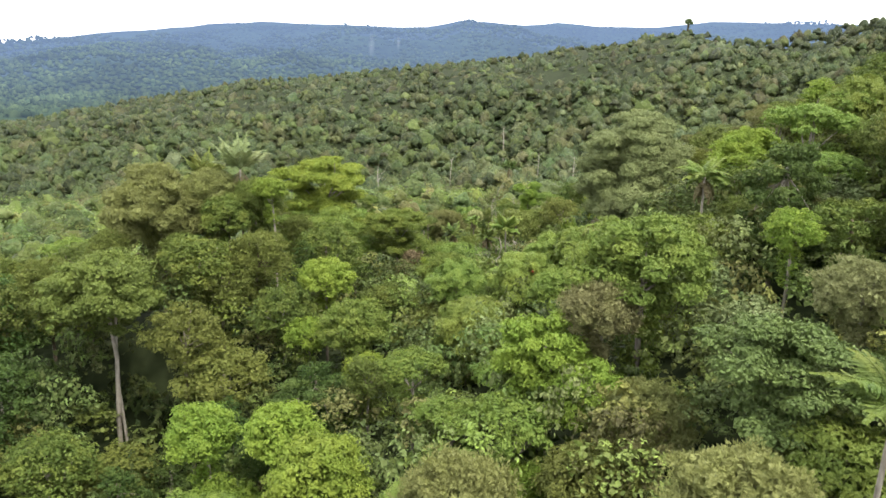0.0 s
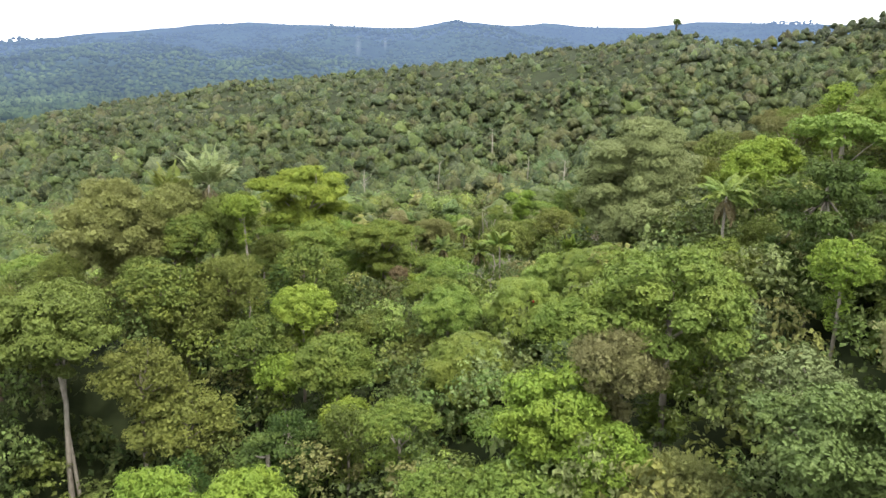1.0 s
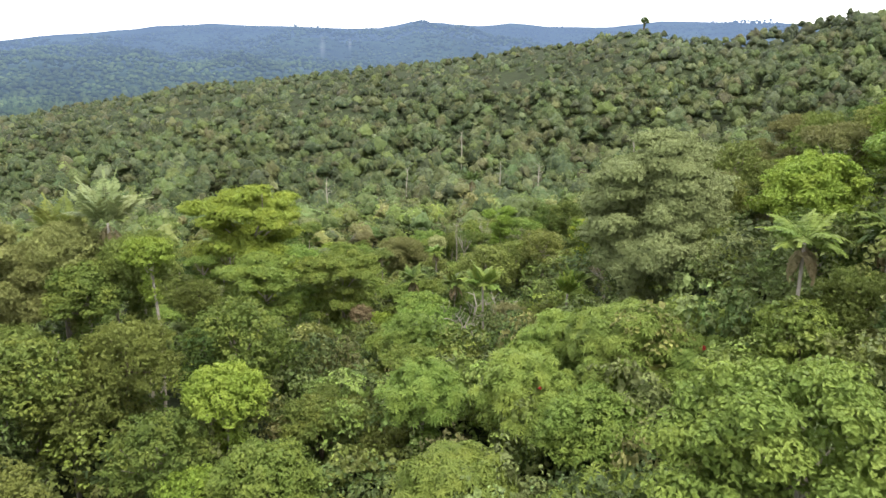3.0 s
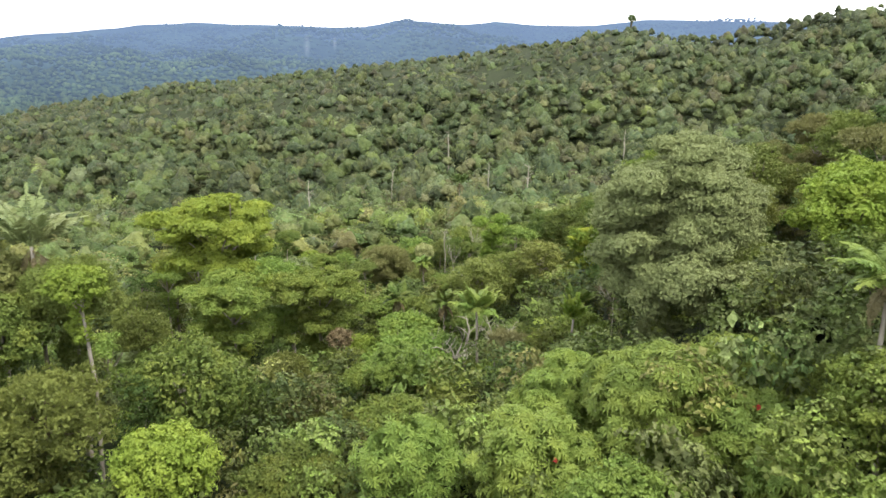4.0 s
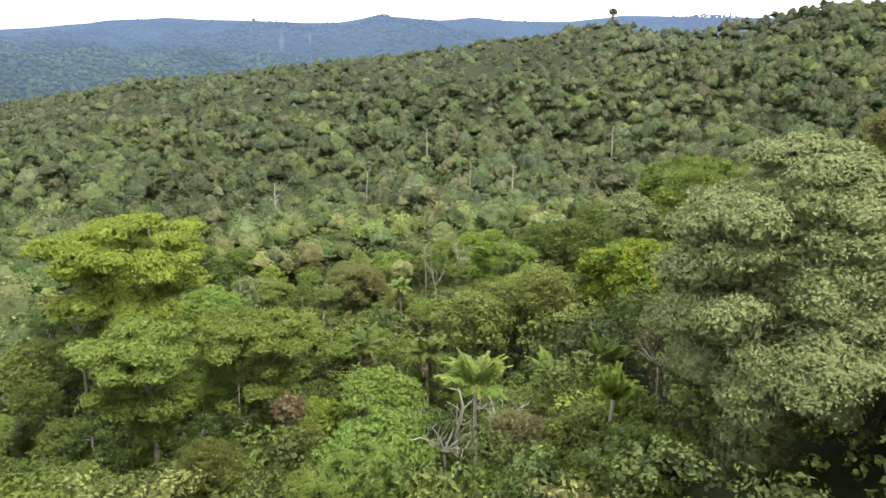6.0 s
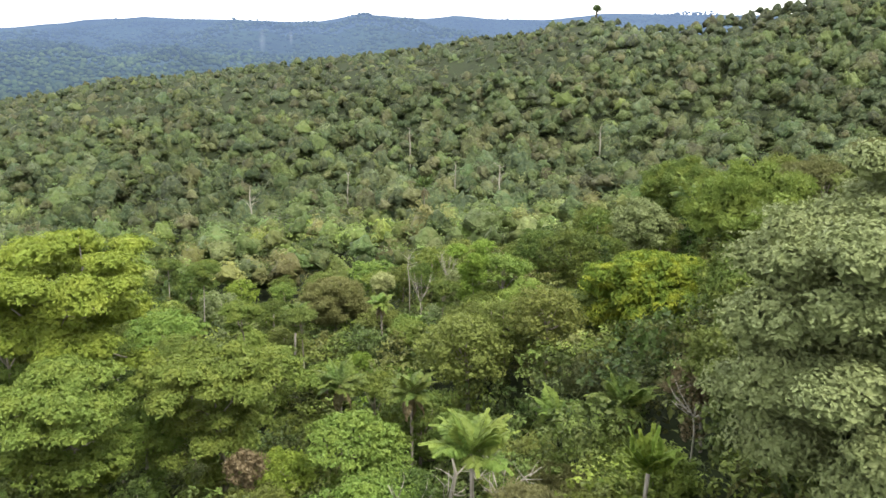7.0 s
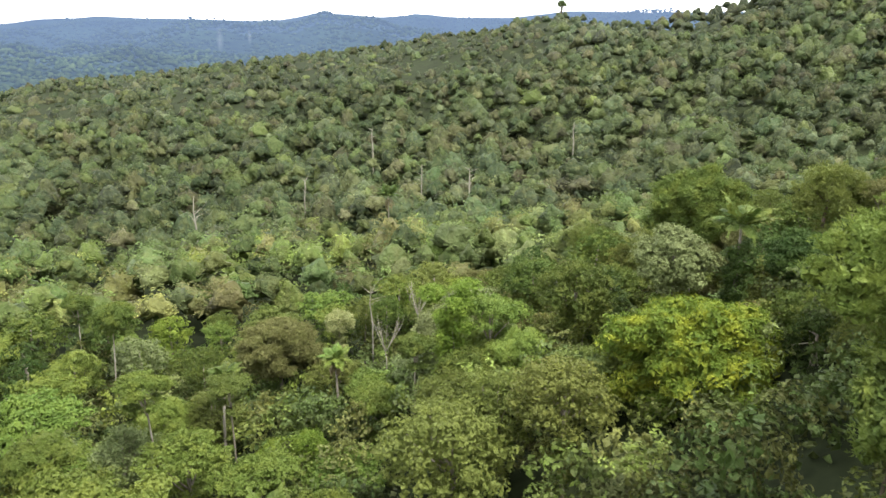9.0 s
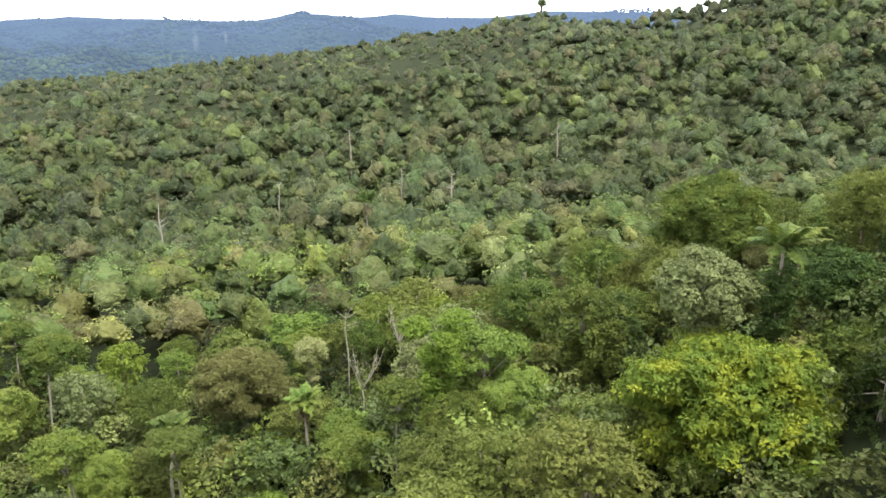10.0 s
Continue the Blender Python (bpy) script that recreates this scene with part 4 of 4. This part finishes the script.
# distance haze is put into the leaf colour: bluer on slope and ridge
woods("forest_slope", 21, spots, 5.9, 240, 0.10, LEAF["woods"], 3.8, "dense mixed green rainforest covering the valley side", lift=1.05, blueness=1.1, flat=0, per=7, spread=0.17, skin=(16, 7), share=0.86, sink=0.3, tall=(0.9, 1.4), sizes=(0.5, 0.6, 0.75, 0.9, 1.0, 1.2, 1.5, 1.8))
spots = [s for s in forest_spots(wr, 600, 960, 10.0, lambda y: -0.66 * y - 20, lambda y: 0.74 * y + 20) if s[1] < 892 - 0.0016 * max(s[0], 0) ** 2]
woods("forest_ridge", 22, spots, 7.0, 80, 0.11, LEAF["woods"], 2.6, "dense rainforest covering the long ridge to its crest", flat=0, per=6, spread=0.17, skin=(12, 6), share=0.9, lift=0.78, blueness=1.2, sink=0.4, tall=(0.9, 1.35), sizes=(0.5, 0.7, 0.9, 1.0, 1.2, 1.45))
spots = [s for s in forest_spots(wr, 13, 200, 4.0, lambda y: -0.70 * y - 14, lambda y: 0.80 * y + 14) if in_stand(*s) and not shady_hollow(*s) and not clearing(*s)]
woods("undergrowth", 25, [s for s in spots if s[1] < 108], 3.5, 420, 0.085, LEAF["woods"], 2.4, "dense understorey of shrubs, saplings and vines", drop=5.0, lift=1.55, blueness=0.74, per=12, spread=0.14, sizes=(0.85, 1.0, 1.2), skin=None)
woods("valley_undergrowth", 28, [s for s in spots if s[1] >= 108], 3.5, 330, 0.10, LEAF["woods"], 2.2, "shaded understorey of shrubs and saplings in the valley", drop=6.2, lift=1.4, blueness=0.74, per=12, spread=0.14, sizes=(0.85, 1.0, 1.2), skin=None)
spots = [s for s in forest_spots(wr, 46, 72, 3.4, lambda y: -0.45 * y - 6, lambda y: -0.45 * y + 6)]
woods("hollow_shrubs", 27, spots, 3.2, 260, 0.12, LEAF["woods"], 1.5, "shaded shrubs and saplings below white tree trunks", drop=12.0, lift=1.4, blueness=0.8, per=12, spread=0.14, sizes=(0.85, 1.0, 1.2), skin=None)
spots = [s for s in forest_spots(wr, 112, 146, 3.4, lambda y: 18, lambda y: 42) if clearing(*s)]
woods("shade_shrubs", 29, spots, 3.2, 300, 0.10, LEAF["woods"], 1.2, "low shaded shrubs under a yellow-topped tree", drop=8.6, lift=1.3, blueness=0.8, per=12, spread=0.14, sizes=(0.85, 1.0, 1.2), skin=None)
spots = [s for s in forest_spots(wr, 960, 1500, 16.0, lambda y: -0.75 * y - 60, lambda y: -0.12 * y)]
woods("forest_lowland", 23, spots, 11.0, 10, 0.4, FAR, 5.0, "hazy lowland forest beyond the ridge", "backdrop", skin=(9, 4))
beside = [s for s in forest_spots(wr, -110, 272, 6.4, lambda y: -230, lambda y: 250) if (s[0] < -0.68 * s[1] - 12 or s[0] > 0.76 * s[1] + 12 or s[1] < 13) and math.hypot(s[0], s[1]) > 9]
woods("forest_around", 26, [s for s in beside if math.hypot(s[0], s[1] - 40) < 100], 4.8, 260, 0.10, LEAF["woods"], 3.0, "rainforest canopy behind and beside the flight", drop=3.0, lift=1.5, blueness=0.8, flat=0, per=12, spread=0.16, skin=(12, 5), share=0.76)
woods("forest_outskirts", 30, [s for s in beside if math.hypot(s[0], s[1] - 40) >= 100], 5.2, 50, 0.16, LEAF["woods"], 3.0, "rainforest canopy to both sides of the valley", drop=3.0, lift=1.3, blueness=0.8, flat=0, skin=(10, 5))
far_spots, d = [], 1500.0
while d < 4215:
    step = 15 + (d - 1500) / 160
    n = int(d * radians(76) / step)
    far_spots += [((d + wr.uniform(-0.5, 0.5) * step) * math.sin(a), (d + wr.uniform(-0.5, 0.5) * step) * math.cos(a)) for a in np.linspace(radians(-40), radians(36), n) + wr.uniform(-0.4, 0.4, n) * step / d]
    d += step * 1.4
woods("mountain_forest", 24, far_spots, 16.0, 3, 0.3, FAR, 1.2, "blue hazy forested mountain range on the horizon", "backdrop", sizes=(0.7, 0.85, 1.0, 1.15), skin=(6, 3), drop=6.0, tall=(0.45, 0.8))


# ---- flowers, mist ----


def flower_cluster(x, y, z, size, seed):
    r = np.random.RandomState(seed)
    at = np.array([x, y, z]) + r.normal(size=(26, 3)) * size * np.array([0.4, 0.4, 0.5])
    v, f = leaves(r, at, unit(r.normal(size=at.shape) + np.array([0, -0.5, 0.6])), size * 0.8, size * 0.5)
    return tagged(mesh_object("flower_cluster", v, f, LEAF["red"]), "red flower spike on an umbrella-leaved tree", "flower")


for k, (x, y, z, size) in enumerate([(16.3, 71.5, 62.4, 0.2), (19.6, 69.0, 61.6, 0.15), (9.0, 68.5, 59.2, 0.13), (3.4, 60.6, 57.8, 0.13)]):
    flower_cluster(x, y, z, size, 900 + k)


def mist_material(name, strength):
    m, n, l = node_material(name)
    co, noise_t, grad = n.new("ShaderNodeTexCoord"), n.new("ShaderNodeTexNoise"), n.new("ShaderNodeTexGradient")
    grad.gradient_type = "SPHERICAL"
    l.new(co.outputs["Object"], grad.inputs["Vector"])
    noise_t.inputs["Scale"].default_value, noise_t.inputs["Detail"].default_value = 2.2, 4.0
    l.new(co.outputs["Object"], noise_t.inputs["Vector"])
    mul, ramp = n.new("ShaderNodeMath"), n.new("ShaderNodeMapRange")
    mul.operation = "MULTIPLY"
    l.new(grad.outputs["Fac"], mul.inputs[0])
    l.new(noise_t.outputs["Fac"], mul.inputs[1])
    ramp.inputs["From Min"].default_value, ramp.inputs["From Max"].default_value, ramp.inputs["To Max"].default_value = 0.05, 0.5, strength
    l.new(mul.outputs[0], ramp.inputs["Value"])
    clear, glow, mx, out = n.new("ShaderNodeBsdfTransparent"), n.new("ShaderNodeEmission"), n.new("ShaderNodeMixShader"), n.new("ShaderNodeOutputMaterial")
    glow.inputs[0].default_value = (0.80, 0.88, 1.0, 1)
    l.new(ramp.outputs[0], mx.inputs[0])
    l.new(clear.outputs[0], mx.inputs[1])
    l.new(glow.outputs[0], mx.inputs[2])
    l.new(mx.outputs[0], out.inputs[0])
    return m


MIST, CLOUD = mist_material("mist", 0.13), mist_material("low_cloud", 1.0)


def vapour(name, azimuth, reach, up, wide, tall, material, label):
    """A thin far veil of vapour, an oval sheet bowed like a sail."""
    verts, faces = [(0, 0.0, 0)], []
    for ring in (0.5, 1.0):
        for k in range(20):
            a = math.tau * k / 20
            verts.append((ring * math.cos(a), 0.06 * ring * ring, ring * math.sin(a)))
    for k in range(20):
        faces.append([0, 1 + k, 1 + (k + 1) % 20])
        faces.append([1 + k, 21 + k, 21 + (k + 1) % 20, 1 + (k + 1) % 20])
    ob = mesh_object(name, verts, faces, material, None, True)
    a = radians(azimuth)
    ob.matrix_basis = pose(reach * math.sin(a), reach * math.cos(a), 80 + reach * up, 0, 0, -azimuth) @ Matrix.Diagonal((wide, 1, tall, 1))
    return tagged(ob, label, "mist", kind="backdrop")


vapour("mist_wisp", -5.3, 2500, -0.004, 13, 48, MIST, "thin rising wisp of white mist before the mountains")
vapour("mist_wisp", -3.3, 2550, 0.000, 8, 30, MIST, "faint rising wisp of white mist before the mountains")
for az, up, wide, tall in ((20.8, 0.0305, 130, 30), (23.5, 0.0305, 170, 34), (14.0, 0.0240, 130, 16), (-1.5, 0.0182, 120, 14), (-12.5, 0.0195, 120, 12)):
    vapour("low_cloud", az, 4120, up, wide, tall, CLOUD, "white cloud resting on the mountain crest")
